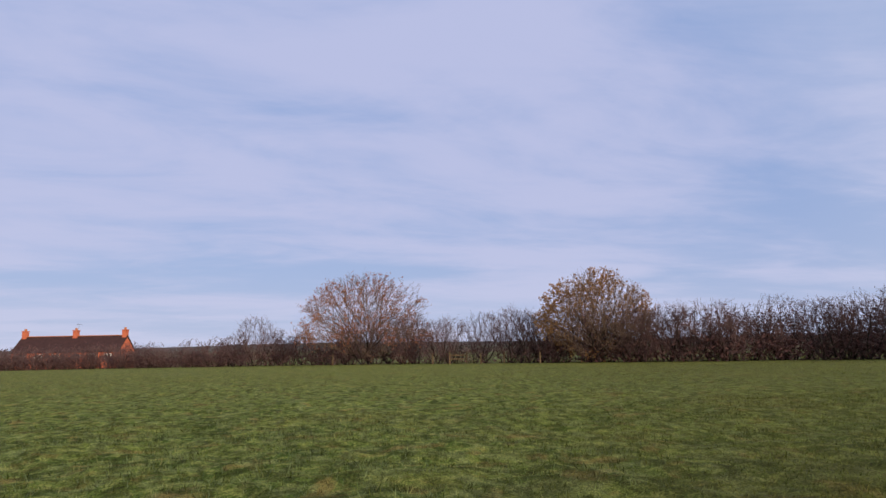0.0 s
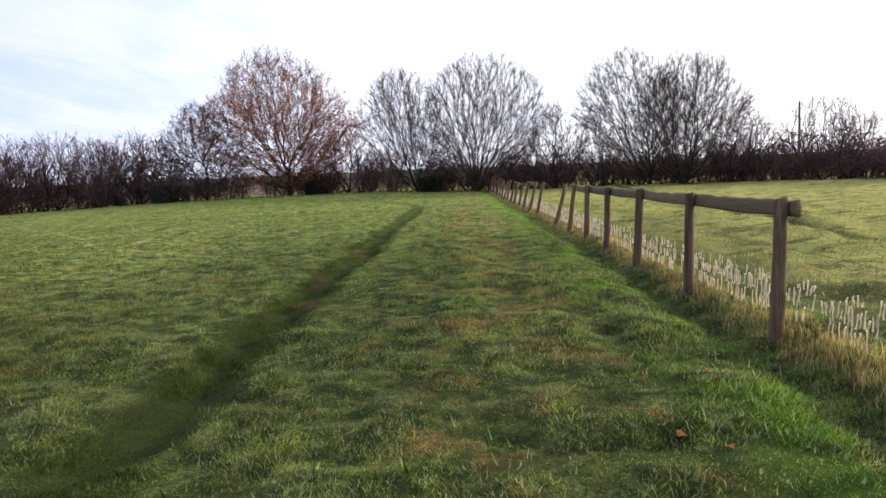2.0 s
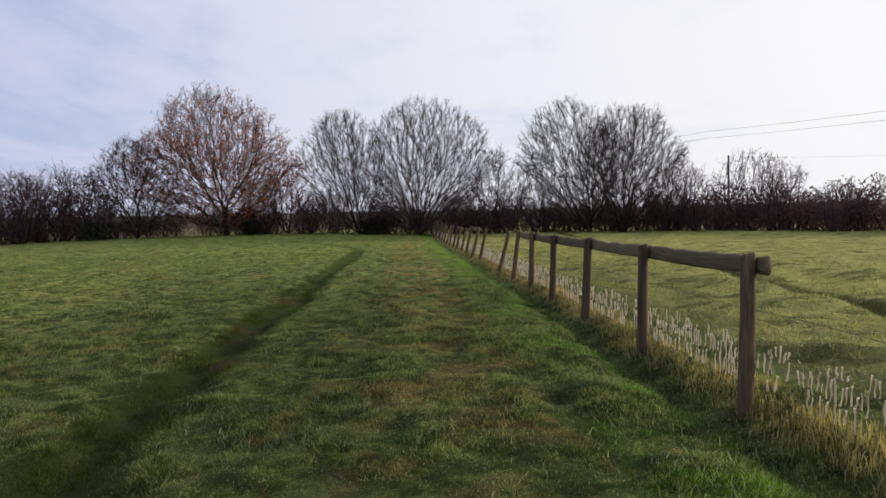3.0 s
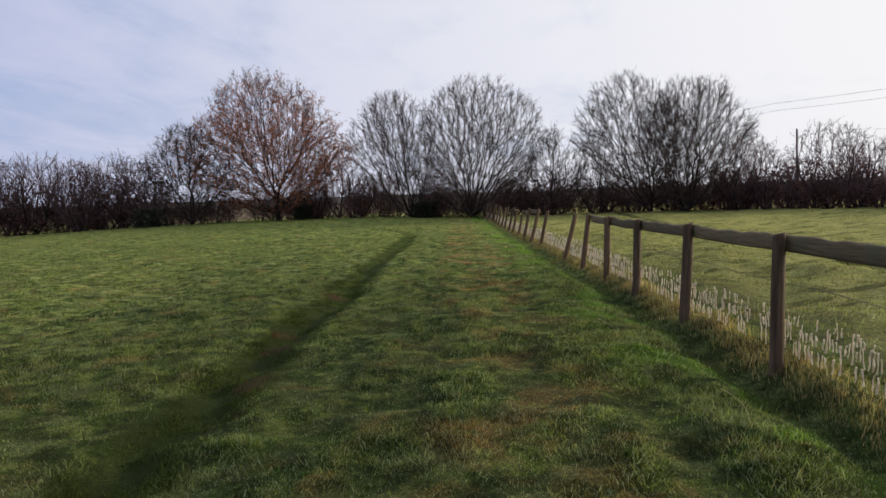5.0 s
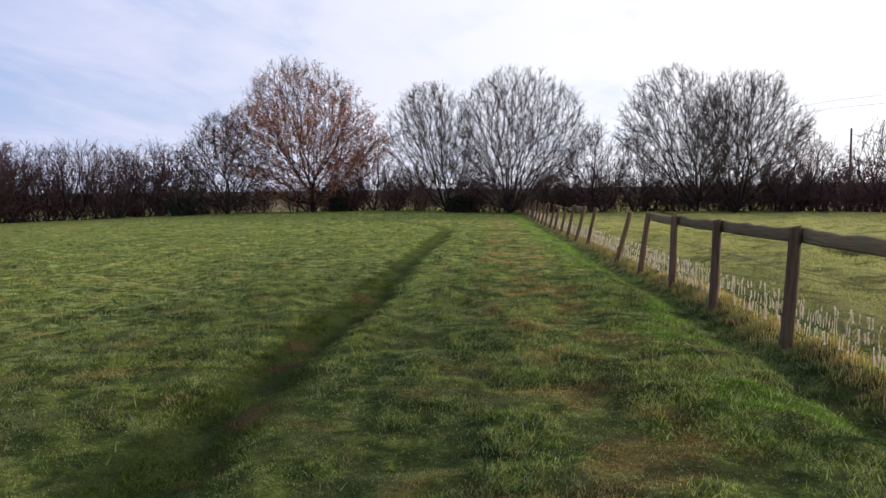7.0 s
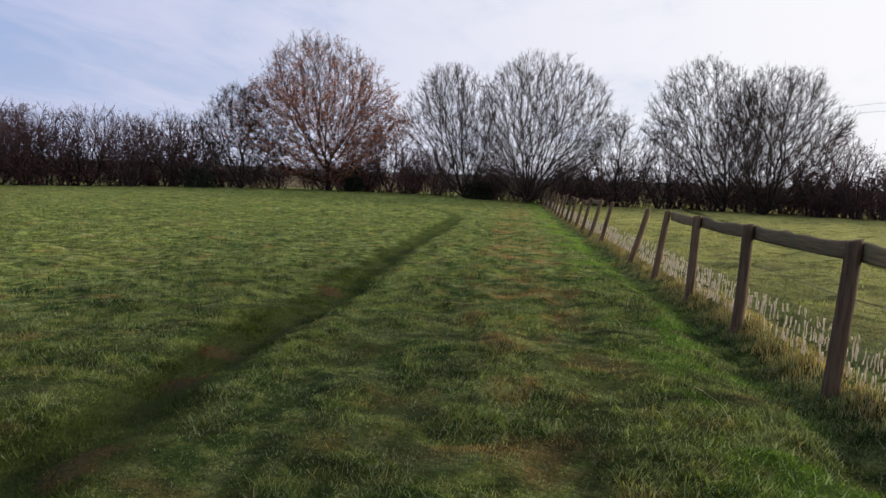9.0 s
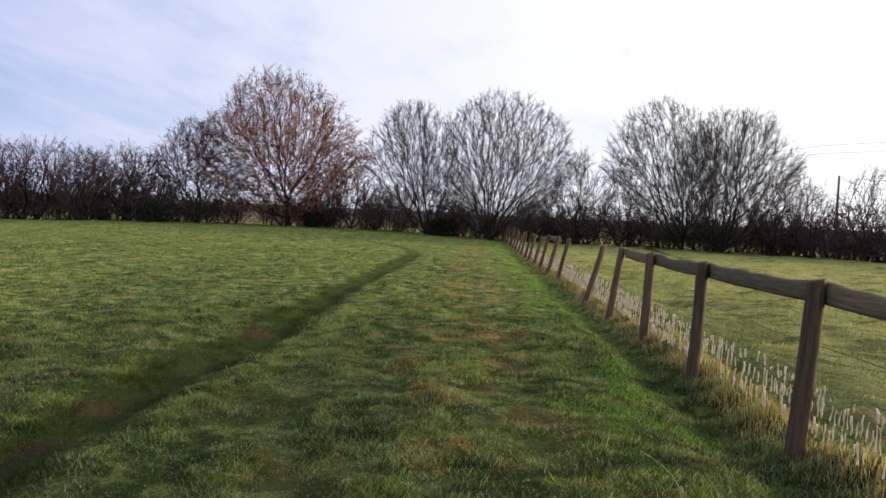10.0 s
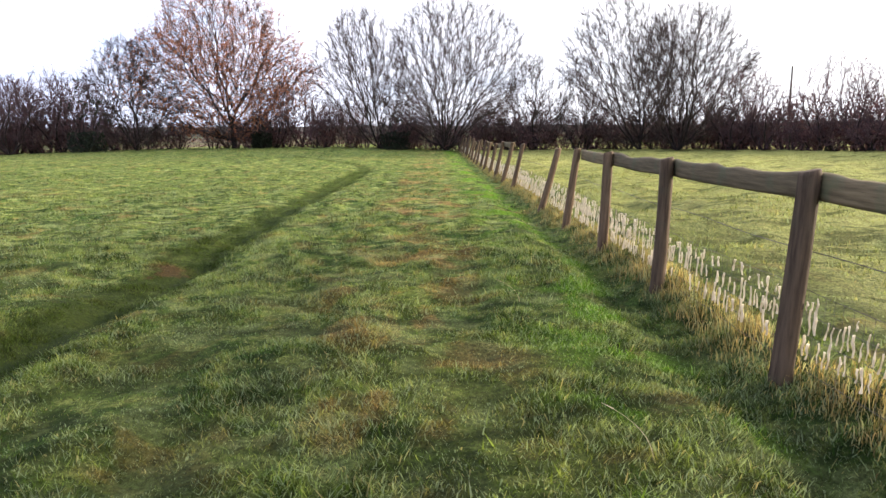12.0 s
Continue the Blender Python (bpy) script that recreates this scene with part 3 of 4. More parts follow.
def place(bearing, distance, turn=0.0, scale=1.0, origin=(-0.3, 0.2)):
    """Pose on the ground, at a bearing in degrees to the right of the fence's run."""
    x, y = origin[0] + distance * math.sin(radians(bearing)), origin[1] + distance * math.cos(radians(bearing))
    return Matrix.LocRotScale((x, y, gz(x, y) - 0.05), Euler((0, 0, radians(turn))), (scale, scale, scale))


def stand_tree(g, name, label, m, bark=BARK, twig=TWIGS, leaf=None, group=""):
    ob = thing(name, label, "tree", m, group)
    trunk, crown = g.meshes(name, bark, twig)
    hung("trunk", trunk, ob)
    hung("crown", crown, ob)
    if leaf:
        hung("leaves", g.leaves(name + "_leaves", *leaf), ob, label="withered brown leaves still hanging")
    return ob


class Spread(Grower):
    """Grows one woody plant by joining points spread through its crown to the nearest easy place on the wood already there."""

    def __init__(self, seed, height, half, lean=(0.0, 0.0), widest=0.42, foot=0.12, ragged=0.12, fine=0.0072, dome=0.40):
        self.begin(seed, (lean[0], lean[1], height * widest), (half, half * 0.9, height * (1 - widest)), ragged, 0.1, fine)
        self.height, self.half, self.lean, self.widest, self.foot = height, half, np.array(lean), widest, foot
        self.dome, self.rng = dome, np.random.RandomState(seed)
        self.p, self.up = [np.zeros(3)], [-1]

    def stem(self, way, length, steps=5, bow=0.5, foot=0.0):
        """A bare limb from the ground, bowing upwards from its first direction."""
        way = np.array(way, dtype=float)
        at, last = np.array([way[0], way[1], 0.0]) * foot, 0
        for i in range(steps):
            way = way / np.linalg.norm(way) + np.array([0, 0, bow / steps]) + self.rng.normal(0, 0.045, 3)
            at = at + way / np.linalg.norm(way) * length / steps
            self.p.append(at), self.up.append(last)
            last = len(self.p) - 1

    def girth(self, z):
        """Half-width of the crown at a height, as a share of the widest."""
        t = z / self.height
        above = np.clip(1 - ((t - self.widest) / (1 - self.widest)) ** 2, 0, 1) ** self.dome
        below = np.clip((t - self.foot) / (self.widest - self.foot), 0, 1) ** 0.42
        return np.where(t > self.widest, above, below)

    def fill(self, count, straight, bend, power=0.38, stray=0.45):
        """straight: how far a short way to the root counts; bend: how far a sharp turn does."""
        rng, got = self.rng, []
        while len(got) < count:
            z = rng.uniform(self.foot, 1.0, count) * self.height
            g = self.girth(z)
            keep = rng.rand(count) < g ** 1.5
            z, g = z[keep], g[keep]
            a, r = rng.uniform(0, 2 * np.pi, len(z)), rng.rand(len(z)) ** power
            # boughs stand apart, each reaching its own length
            steep = np.arctan2(z, np.maximum(r * g * self.half, 0.05))
            bough = lumps(a * 1.9 + 9.1 * self.half, steep * 3.4, 0.62, 3)
            edge = 1 + self.ragged * (1.3 * (bough - 0.52) + 0.6 * (lumps(a * 1.1, z * 0.45, 0.4, 1) - 0.5)) + self.ragged * rng.normal(0, 0.16, len(z))
            q = np.stack([np.cos(a) * r * g * edge * self.half, np.sin(a) * r * g * edge * self.half * 0.9, z * (0.94 + 0.06 * edge)], -1)
            q[:, :2] += self.lean * ramp01(z / self.height, 0.05, 0.75)[:, None]
            got += list(q[rng.rand(len(q)) < 0.12 + 1.3 * bough ** 2 + 0.4 * (r < 0.5)])
        pts = np.array(got[:count])
        k, total = len(self.p), len(self.p) + count
        pos, up, cost, way, kids = np.zeros((total, 3)), np.full(total, -1), np.zeros(total), np.zeros((total, 3)), np.zeros(total, int)
        pos[:k], up[:k] = self.p, self.up
        way[0] = (0, 0, 1)
        for i in range(1, k):
            d = pos[i] - pos[up[i]]
            length = np.linalg.norm(d)
            cost[i], way[i] = cost[up[i]] + length, d / max(length, 1e-6)
        for q in pts[np.argsort(np.linalg.norm(pts - pos[0], axis=1) + rng.normal(0, stray, count))]:
            d = q - pos[:k]
            dist = np.linalg.norm(d, axis=1) + 1e-6
            turn_cos = np.sum(d * way[:k], 1) / dist
            c = dist * (1 + bend * (1 - turn_cos)) + straight * cost[:k] + (kids[:k] > 2) * 2.0
            j = int(np.argmin(c[1:])) + 1 if k > 1 else 0
            pos[k], up[k], cost[k], way[k] = q, j, cost[j] + dist[j], d[j] / dist[j]
            kids[j] += 1
            k += 1
        # ease the joints, then thicken from the tips down
        for _ in range(4):
            mean, n = np.zeros_like(pos), np.zeros(total)
            np.add.at(mean, up[1:], pos[1:]), np.add.at(n, up[1:], 1)
            inner = (n > 0) & (np.arange(total) >= 2)
            mid = (mean[inner] / n[inner][:, None] + pos[up[inner]]) / 2
            pos[inner] = pos[inner] * 0.45 + mid * 0.55
        area = np.zeros(total)
        power_law = 2.28     # a limb against the twigs it carries
        for i in range(total - 1, 0, -1):
            if area[i] == 0:
                area[i] = self.fine ** power_law
            area[up[i]] += area[i]
        rad = area ** (1 / power_law)
        self.pos, self.joint, self.rad = pos, up, rad
        for i in range(1, total):
            j = up[i]
            row = (*pos[j], *(pos[i] + (pos[i] - pos[j]) * 0.03), min(rad[j], rad[i] * 1.3), rad[i])
            (self.wood if rad[i] > 0.030 else self.thin).append(row)

    def twigs(self, each, length, rise=0.3, splay=0.55, split=2, thick=0.0095, limit=0.020):
        """Fine shoots along the outer wood, each with side shoots."""
        rng = self.rng
        at = np.flatnonzero((self.rad < limit) & (np.arange(len(self.rad)) > 1))
        at = np.repeat(at, each)
        d = self.pos[at] - self.pos[self.joint[at]]
        d /= np.linalg.norm(d, axis=1)[:, None] + 1e-6
        out = self.pos[at] - np.array([0, 0, self.height * 0.25])
        out /= np.linalg.norm(out, axis=1)[:, None] + 1e-6
        d = 0.6 * d + 0.5 * out + rng.normal(0, splay, d.shape) + np.array([0, 0, rise])
        d /= np.linalg.norm(d, axis=1)[:, None] + 1e-6
        size = length * rng.uniform(0.4, 1.25, len(at))[:, None]
        start = self.pos[at] - (self.pos[at] - self.pos[self.joint[at]]) * rng.rand(len(at))[:, None]
        end = start + d * size
        rows = [np.hstack([start, end, np.full((len(at), 1), thick), np.zeros((len(at), 1))])]
        for _ in range(split):
            t = rng.uniform(0.25, 0.8, (len(at), 1))
            e = d + rng.normal(0, 0.5, d.shape) + np.array([0, 0, rise * 0.5])
            e /= np.linalg.norm(e, axis=1)[:, None] + 1e-6
            s0 = start + d * size * t
            rows.append(np.hstack([s0, s0 + e * size * rng.uniform(0.35, 0.7, (len(at), 1)), np.full((len(at), 1), thick * 0.75), np.zeros((len(at), 1))]))
        self.tips = np.vstack(rows)
        self.ends = [Vector(e) for e in end]

    def meshes(self, name, bark, twig):
        trunk = arrays_mesh(name + "_trunk", *tubes(self.wood, 6), bark, True)
        v, t = tubes(self.thin, 3)
        v2, t2 = tubes(self.tips, 3)
        crown = arrays_mesh(name + "_crown", np.vstack([v, v2]), np.vstack([t, t2 + len(v)]), twig)
        return trunk, crown


def fan_tree(name, seed, m, height, half, off, stems, label, points=3300, crook=0.0, each=4):
    """Several stems fanning from one stool into a domed crown of fine ascending twigs."""
    g = Spread(seed, height - 0.4, half * 1.04, off, 0.36, 0.03, 0.24)
    for i in range(stems):
        a = 2.4 * i + g.r.uniform(-0.4, 0.4)
        t = 0.12 + 0.55 * math.sqrt(i / max(stems - 1, 1))
        g.stem((math.cos(a) * t + off[0] / height, math.sin(a) * t * 0.8, 1), height * g.r.uniform(0.30, 0.42), 6, 0.35, 0.5)
    g.fill(points, 0.44 - 0.6 * crook, 0.45 - 0.4 * crook)
    g.twigs(each, 0.52, 0.16 - 0.3 * crook, 0.56 + 0.2 * crook)
    return stand_tree(g, name, label, m)


def oak(seed, height, half, lean, trunk, points, widest=0.40, ragged=0.2):
    """A short bole breaking into wide crooked boughs."""
    g = Spread(seed, height, half, lean, widest, 0.05, ragged, 0.0075, 0.52)
    g.stem((0.02, 0, 1), trunk, 4, 0.2)
    last = len(g.p) - 1
    for i in range(7):
        a = 0.9 * i + g.r.uniform(-0.3, 0.3)
        way, at, j = Vector((math.cos(a), math.sin(a), g.r.uniform(0.35, 1.3))), g.p[last - i % 2], last - i % 2
        for s in range(4):
            way = (way.normalized() + Vector([g.r.gauss(0, 0.16) for _ in range(3)]) + Vector((0, 0, 0.08)))
            at = at + np.array(way.normalized()) * half * 0.13
            g.p.append(at), g.up.append(j)
            j = len(g.p) - 1
    g.fill(points, 0.36, 0.30)
    g.twigs(4, 0.55, 0.10, 0.62, 1)
    return g


def build_trees():
    # oak holding part of its leaf
    g = oak(21, 13.9, 7.4, (-1.3, 0), 2.6, 5600, 0.28, 0.34)
    stand_tree(g, "oak_tree", "broad oak with rust-brown withered leaves in the hedge", Matrix.Translation((-16.6, 63.0, gz(-16.6, 63) - 0.05)),
               leaf=(42000, 0.062, RUSSET, lambda e: noise.noise(e * 0.33) + 0.35 * noise.noise(e * 1.4) + 0.05 * (6.5 - e.z) > -0.30))
    fan_tree("field_maple", 31, place(-3.5, 62), 11.9, 4.2, (-1.7, 0), 5, "bare many-stemmed tree with grey twigs", 2700)
    fan_tree("field_maple", 32, place(1.5, 60), 12.7, 5.9, (0.7, 0), 9, "bare many-stemmed tree with a domed grey crown", 4200)
    fan_tree("field_maple", 33, place(16.1, 60), 12.1, 4.7, (-1.9, 0), 5, "bare many-stemmed tree with fine ascending twigs", 3000)
    fan_tree("field_maple", 34, place(18.7, 59), 11.3, 5.0, (0.4, 0), 7, "bare domed tree with fine ascending twigs", 3700)
    fan_tree("hedge_tree", 35, place(8.2, 61), 8.3, 3.0, (0, 0), 4, "small bare tree with crooked twigs in the hedge", 1100, 0.3)
    fan_tree("hedge_tree", 36, place(11.5, 61), 8.0, 1.7, (0.3, 0), 3, "slender crooked bare tree in the hedge", 500, 0.4)
    fan_tree("ash_tree", 37, place(-21.2, 64), 9.2, 3.6, (0, 0), 3, "bare tree with dark ascending limbs beside the oak", 2000, 0.2)
    # the two domed trees on the long hedge
    g = oak(51, 10.9, 8.8, (-0.8, 0), 2.4, 4200, 0.28, 0.34)
    stand_tree(g, "willow_tree", "wide spreading tree with pinkish-tan last leaves", place(-81.0, 79, 20), twig=TAN_TWIGS, leaf=(12000, 0.09, RUSSET, lambda e: noise.noise(e * 0.3) + 0.3 * noise.noise(e) > 0.0))
    g = oak(52, 9.3, 6.2, (0.2, 0), 1.6, 3000, 0.36, 0.3)
    stand_tree(g, "oak_tree", "round oak with golden-brown leaves over half its crown", place(-61.6, 67, -20), twig=TAN_TWIGS, leaf=(18000, 0.10, OCHRE, lambda e: e.x + 1.5 * noise.noise(e * 0.7) < 0.3))


build_trees()


# ---- hedges ----
THICKET = [(5, 0.10, 0.03, 1.7, 44, 0.60, 0), (4, 0.16, 0.03, 2.2, 52, 0.42, 0), (1, 0.2, 0.02, 0, 0, 0, 0)]


def shrub(name, seed, label, height, half, stems, plan, floor, leaf=None, reach=1.0):
    g = Grower(seed, (0, 0, height * 0.48), (half, half * 0.8, height * 0.54), 0.13, floor, 0.016)
    for i in range(stems):
        a = g.r.uniform(0, 2 * math.pi)
        o = half * 0.40 * math.sqrt(g.r.random())
        g.wood.append((0, 0, -0.05, math.cos(a) * o, math.sin(a) * o, 0.06, 0.06, 0.04))
        g.limb(Vector((math.cos(a) * o, math.sin(a) * o, 0)), Vector((math.cos(a) * 0.45, math.sin(a) * 0.4, 1)).normalized(), height * reach * g.r.uniform(0.7, 1.0), 0.014 * height / 2 * g.r.uniform(0.7, 1.2) + 0.024, plan, 0)
    ob = thing(name, label, "shrub", None, name + "s of the hedge")
    trunk, crown = g.meshes(name, BARK, THORN)
    hung("trunk", trunk, ob)
    hung("crown", crown, ob)
    if leaf:
        hung("leaves", g.leaves(name + "_leaves", *leaf), ob, label="dull withered leaves")
    return ob


def hawthorn(seed, label, height, half, points, leaf):
    g = Spread(seed, height, half, (0, 0), 0.55, 0.06, 0.30, 0.010)
    for i in range(4):
        a = 1.6 * i + g.r.uniform(-0.4, 0.4)
        g.stem((math.cos(a) * 0.5, math.sin(a) * 0.5, 1), height * g.r.uniform(0.3, 0.45), 4, 0.2, 0.8)
    g.fill(points, 0.34, 0.2)
    g.twigs(2, 0.55, 0.12, 0.7, 1, 0.012, 0.03)
    ob = thing("hawthorn_bush", label, "shrub", None, "hawthorn_bushes of the hedge")
    trunk, crown = g.meshes("hawthorn_bush", BARK, THORN)
    hung("trunk", trunk, ob)
    hung("crown", crown, ob)
    hung("leaves", g.leaves("hawthorn_bush_leaves", *leaf), ob, label="dull withered leaves")
    return ob


# the hedge's line, from behind the house field round to the paddock's near side
HEDGE = [(-106, -50), (-97, -30), (-84, -4), (-77, 12), (-67, 24), (-57, 35), (-48, 49), (-36, 60), (-17, 64), (2, 61), (14, 60.5), (20.5, 57), (25, 50), (28, 44), (33, 34), (40, 21)]


def along(line, step, jitter, rng):
    for (x0, y0), (x1, y1) in zip(line, line[1:]):
        n = max(1, round(math.hypot(x1 - x0, y1 - y0) / step))
        for i in range(n):
            t = (i + rng.uniform(0.2, 0.8)) / n
            yield x0 + (x1 - x0) * t + rng.uniform(-jitter, jitter), y0 + (y1 - y0) * t + rng.uniform(-jitter, jitter)


def build_hedges():
    rng = random.Random(77)
    low = [shrub("hedge_shrub", 61 + i, "dense dark leafless hedge shrub at the field edge", 2.6, 1.8, 7, THICKET, 0.05, (700, 0.072, HAWS, None, 800)) for i in range(3)]
    tall = [hawthorn(71 + i, "tall bare hawthorn with tangled purple-brown twigs", 5.8, 2.7, 560, (1500, 0.046, HAWS, None, 200)) for i in range(4)]
    used = set()

    def stand(kinds, x, y, scale, squash=1.0):
        k = rng.randrange(len(kinds))
        m = Matrix.LocRotScale((x, y, gz(x, y) - 0.06), Euler((0, 0, rng.uniform(0, 6.28))), (scale, scale, scale * squash))
        if kinds[k] in used:
            copy_thing(kinds[k], m)
        else:
            used.add(kinds[k])
            kinds[k].matrix_world = m

    for x, y in list(along(HEDGE, 2.8, 0.6, rng)) + list(along([(-108, -46), (-99, -29), (-86, -3), (-79, 12)], 3.4, 0.5, rng)):
        if x < -118 or y < -60:
            continue
        s = rng.uniform(0.92, 1.22)
        if x < -80:
            s *= 1.05
        if -22 < math.degrees(math.atan2(x + 0.3, y - 0.2)) < 0 and y > 20 and rng.random() < 0.15:
            continue
        stand(low, x, y, s)
    for x, y in along(HEDGE[4:12], 2.4, 0.9, rng):
        b = math.degrees(math.atan2(x + 0.3, y - 0.2))
        if b > -24 and b < 23:
            continue
        stand(tall, x, y, rng.uniform(1.08, 1.36) if b > -40 else rng.uniform(0.9, 1.12) if b > -60 else rng.uniform(0.88, 1.05))
    for x, y in along([(-66, 27), (-57, 36.5), (-47, 51), (-35.5, 61.5), (-17, 66), (-6, 65)], 2.6, 0.7, rng):
        if math.degrees(math.atan2(x + 0.3, y - 0.2)) > -24:
            if rng.random() < 0.8:
                stand(low, x, y, rng.uniform(0.9, 1.4))
        else:
            stand(low, x, y, rng.uniform(1.5, 2.0))
    for x, y in along([(-6, 64), (2, 63), (14, 62.5), (22, 58.5), (27, 51), (31, 43), (35, 34)], 1.7, 0.5, rng):
        stand(low, x, y, rng.uniform(0.95, 1.15))
    for x, y in along([(-103, -43), (-95, -27.5), (-83, -3.5)], 1.5, 0.35, rng):
        stand(low, x, y, rng.uniform(0.72, 0.88))
    for x, y in along([(21, 58), (27, 50), (30, 44), (34, 35)], 2.0, 0.6, rng):
        stand(low, x, y, rng.uniform(1.2, 1.5))
    for x, y in along([(-26, 63), (-17, 65), (2, 63.5), (14, 62.5), (20, 59)], 3.3, 0.9, rng):
        stand(tall, x, y, rng.uniform(0.50, 0.80))
    for x, y in along([(-79, 8), (-67, 24)], 3.2, 1.0, rng):
        stand(tall, x, y, rng.uniform(0.8, 1.05))
    for b, d, s in ((-79.3, 80, 1.12), (-77.2, 79, 1.0), (-90.3, 82, 1.05), (-88.4, 82, 0.85), (-92, 84, 0.72), (-86.5, 82, 0.7), (-29, 66, 1.0), (-37.2, 70, 1.36), (-39, 70, 1.28), (-35.4, 70, 1.34), (22.4, 58, 1.05), (24.3, 57, 0.8), (-11.6, 65, 0.95), (-9.6, 66, 1.05), (-7.6, 66, 0.8), (-5.6, 66, 0.8), (-1.2, 65, 0.85), (5.2, 64, 0.85), (12.9, 63, 0.85), (28.6, 56, 1.12), (30.3, 54, 0.85), (9.0, 62, 0.8), (34, 50, 0.55)):
        p = place(b, d)
        stand(tall, p.translation.x, p.translation.y, s)


build_hedges()


def build_ivy():
    for b, d, h in ((-24.2, 62, 6.0), (-2.4, 60, 5.2), (-12.5, 63, 3.6)):
        ob = shrub("ivy_bush", int(90 + d), "dark evergreen ivy-covered stump in the hedge", h, h * 0.26, 7, THICKET, 0.1, (2600, 0.09, IVY, None, 500))
        ob.matrix_world = place(b, d)


def build_stile():
    ob = thing("stile", "small weathered wooden stile in the hedge gap", "stile", place(-73.4, 71, 68))
    for x in (-0.9, 0.9):
        bm = bmesh.new()
        box(bm, (x - 0.07, -0.07, -0.1), (x + 0.07, 0.07, 1.3), 0.01)
        part("post", bm, POST, ob)
    for z in (0.55, 0.95):
        bm = bmesh.new()
        box(bm, (-0.98, 0.072, z - 0.06), (0.98, 0.112, z + 0.06), 0.008)
        part("rail", bm, POST, ob)
    for b, d in ((-75.6, 71), (-71.5, 69), (-69.5, 69), (-84.0, 76), (-66.5, 66)):
        ob = thing("stake", "short weathered wooden stake before the hedge", "stake", place(b, d, 10 * b), "stakes along the hedge")
        bm = bmesh.new()
        bmesh.ops.create_cone(bm, cap_ends=True, segments=8, radius1=0.07, radius2=0.06, depth=1.3, matrix=Matrix.Translation((0, 0, 0.55)))
        part("shaft", bm, POST, ob)


build_ivy()


# ---- post and rail fence ----
FAR_POSTS = [22.5 + 2.37 * i for i in range(16)]
POSTS = [(0.9, 1, 1.15), (3.1, 5, 1.15), (5.4, 1.5, 1.15), (7.56, 1.5, 1.14), (9.73, 1.5, 1.15), (11.82, 2, 1.14), (13.75, 3.0, 1.14), (15.85, 8, 1.14), (18.1, 15, 1.13)]
POSTS += [(y, 13 + 5 * math.sin(3.1 * i), 1.12 + 0.05 * math.sin(7.7 * i)) for i, y in enumerate(FAR_POSTS)]


def post_mesh(seed):
    """A round sawn-off stake, a little tapered and out of true, with a chamfered, checked top."""
    rng = random.Random(seed)
    sides, levels = 14, [(-0.12, 0.059), (0.0, 0.060), (0.06, 0.058), (0.35, 0.057), (0.7, 0.055), (1.0, 0.054), (1.125, 0.054), (1.146, 0.050), (1.15, 0.043)]
    verts, faces = [], []
    wave = [rng.uniform(-0.0045, 0.0045) for _ in range(sides)]
    for z, r in levels:
        ox, oy = 0.008 * math.sin(z * 3 + seed), 0.008 * math.cos(z * 2.3 + seed * 2)
        for i in range(sides):
            a = 2 * math.pi * i / sides
            q = r + wave[i] + rng.uniform(-0.0015, 0.0015)
            verts.append((ox + q * math.cos(a), oy + q * math.sin(a), z + (0.012 * math.cos(a + seed) if z > 1.1 else 0)))
    for l in range(len(levels) - 1):
        for i in range(sides):
            j = (i + 1) % sides
            faces.append((l * sides + i, l * sides + j, (l + 1) * sides + j, (l + 1) * sides + i))
    verts.append((0, 0, 1.146))
    top = (len(levels) - 1) * sides
    faces += [(top + i, top + (i + 1) % sides, len(verts) - 1) for i in range(sides)]
    return mesh_of("post", verts, faces, POST, True)


def rail_mesh(seed, length, z0, z1):
    """A half-round rail along y with a worn, gnawed upper edge and a bowed back; z0, z1: its heights at both ends."""
    rng = random.Random(seed)
    n = 26
    prof = [(-0.018, -0.070), (-0.022, -0.05), (-0.022, 0.05), (-0.016, 0.068), (0.004, 0.074), (0.026, 0.06), (0.036, 0.01), (0.032, -0.045), (0.012, -0.074)]
    verts, faces = [], []
    for i in range(n + 1):
        t = i / n
        gnaw = 0.018 * noise.noise(Vector((t * 9, seed * 3.7, 0))) - 0.03 * max(0, noise.noise(Vector((t * 5, seed * 1.3, 4))))
        belly = 0.008 * noise.noise(Vector((t * 3, seed, 9))) - 0.012 * math.sin(math.pi * t)
        for x, z in prof:
            top = max(0, z) / 0.066
            verts.append((x, length * t, z0 + (z1 - z0) * t + z + belly + gnaw * top))
    m = len(prof)
    for i in range(n):
        for j in range(m):
            k = (j + 1) % m
            faces.append((i * m + j, i * m + k, (i + 1) * m + k, (i + 1) * m + j))
    faces += [tuple(range(m))[::-1], tuple(n * m + j for j in range(m))]
    return mesh_of("rail", verts, faces, RAIL, True)


def base_z(y):
    """Level from which the fence's heights count."""
    return 0.0 if y < 20 else gz(FENCE_X, y)


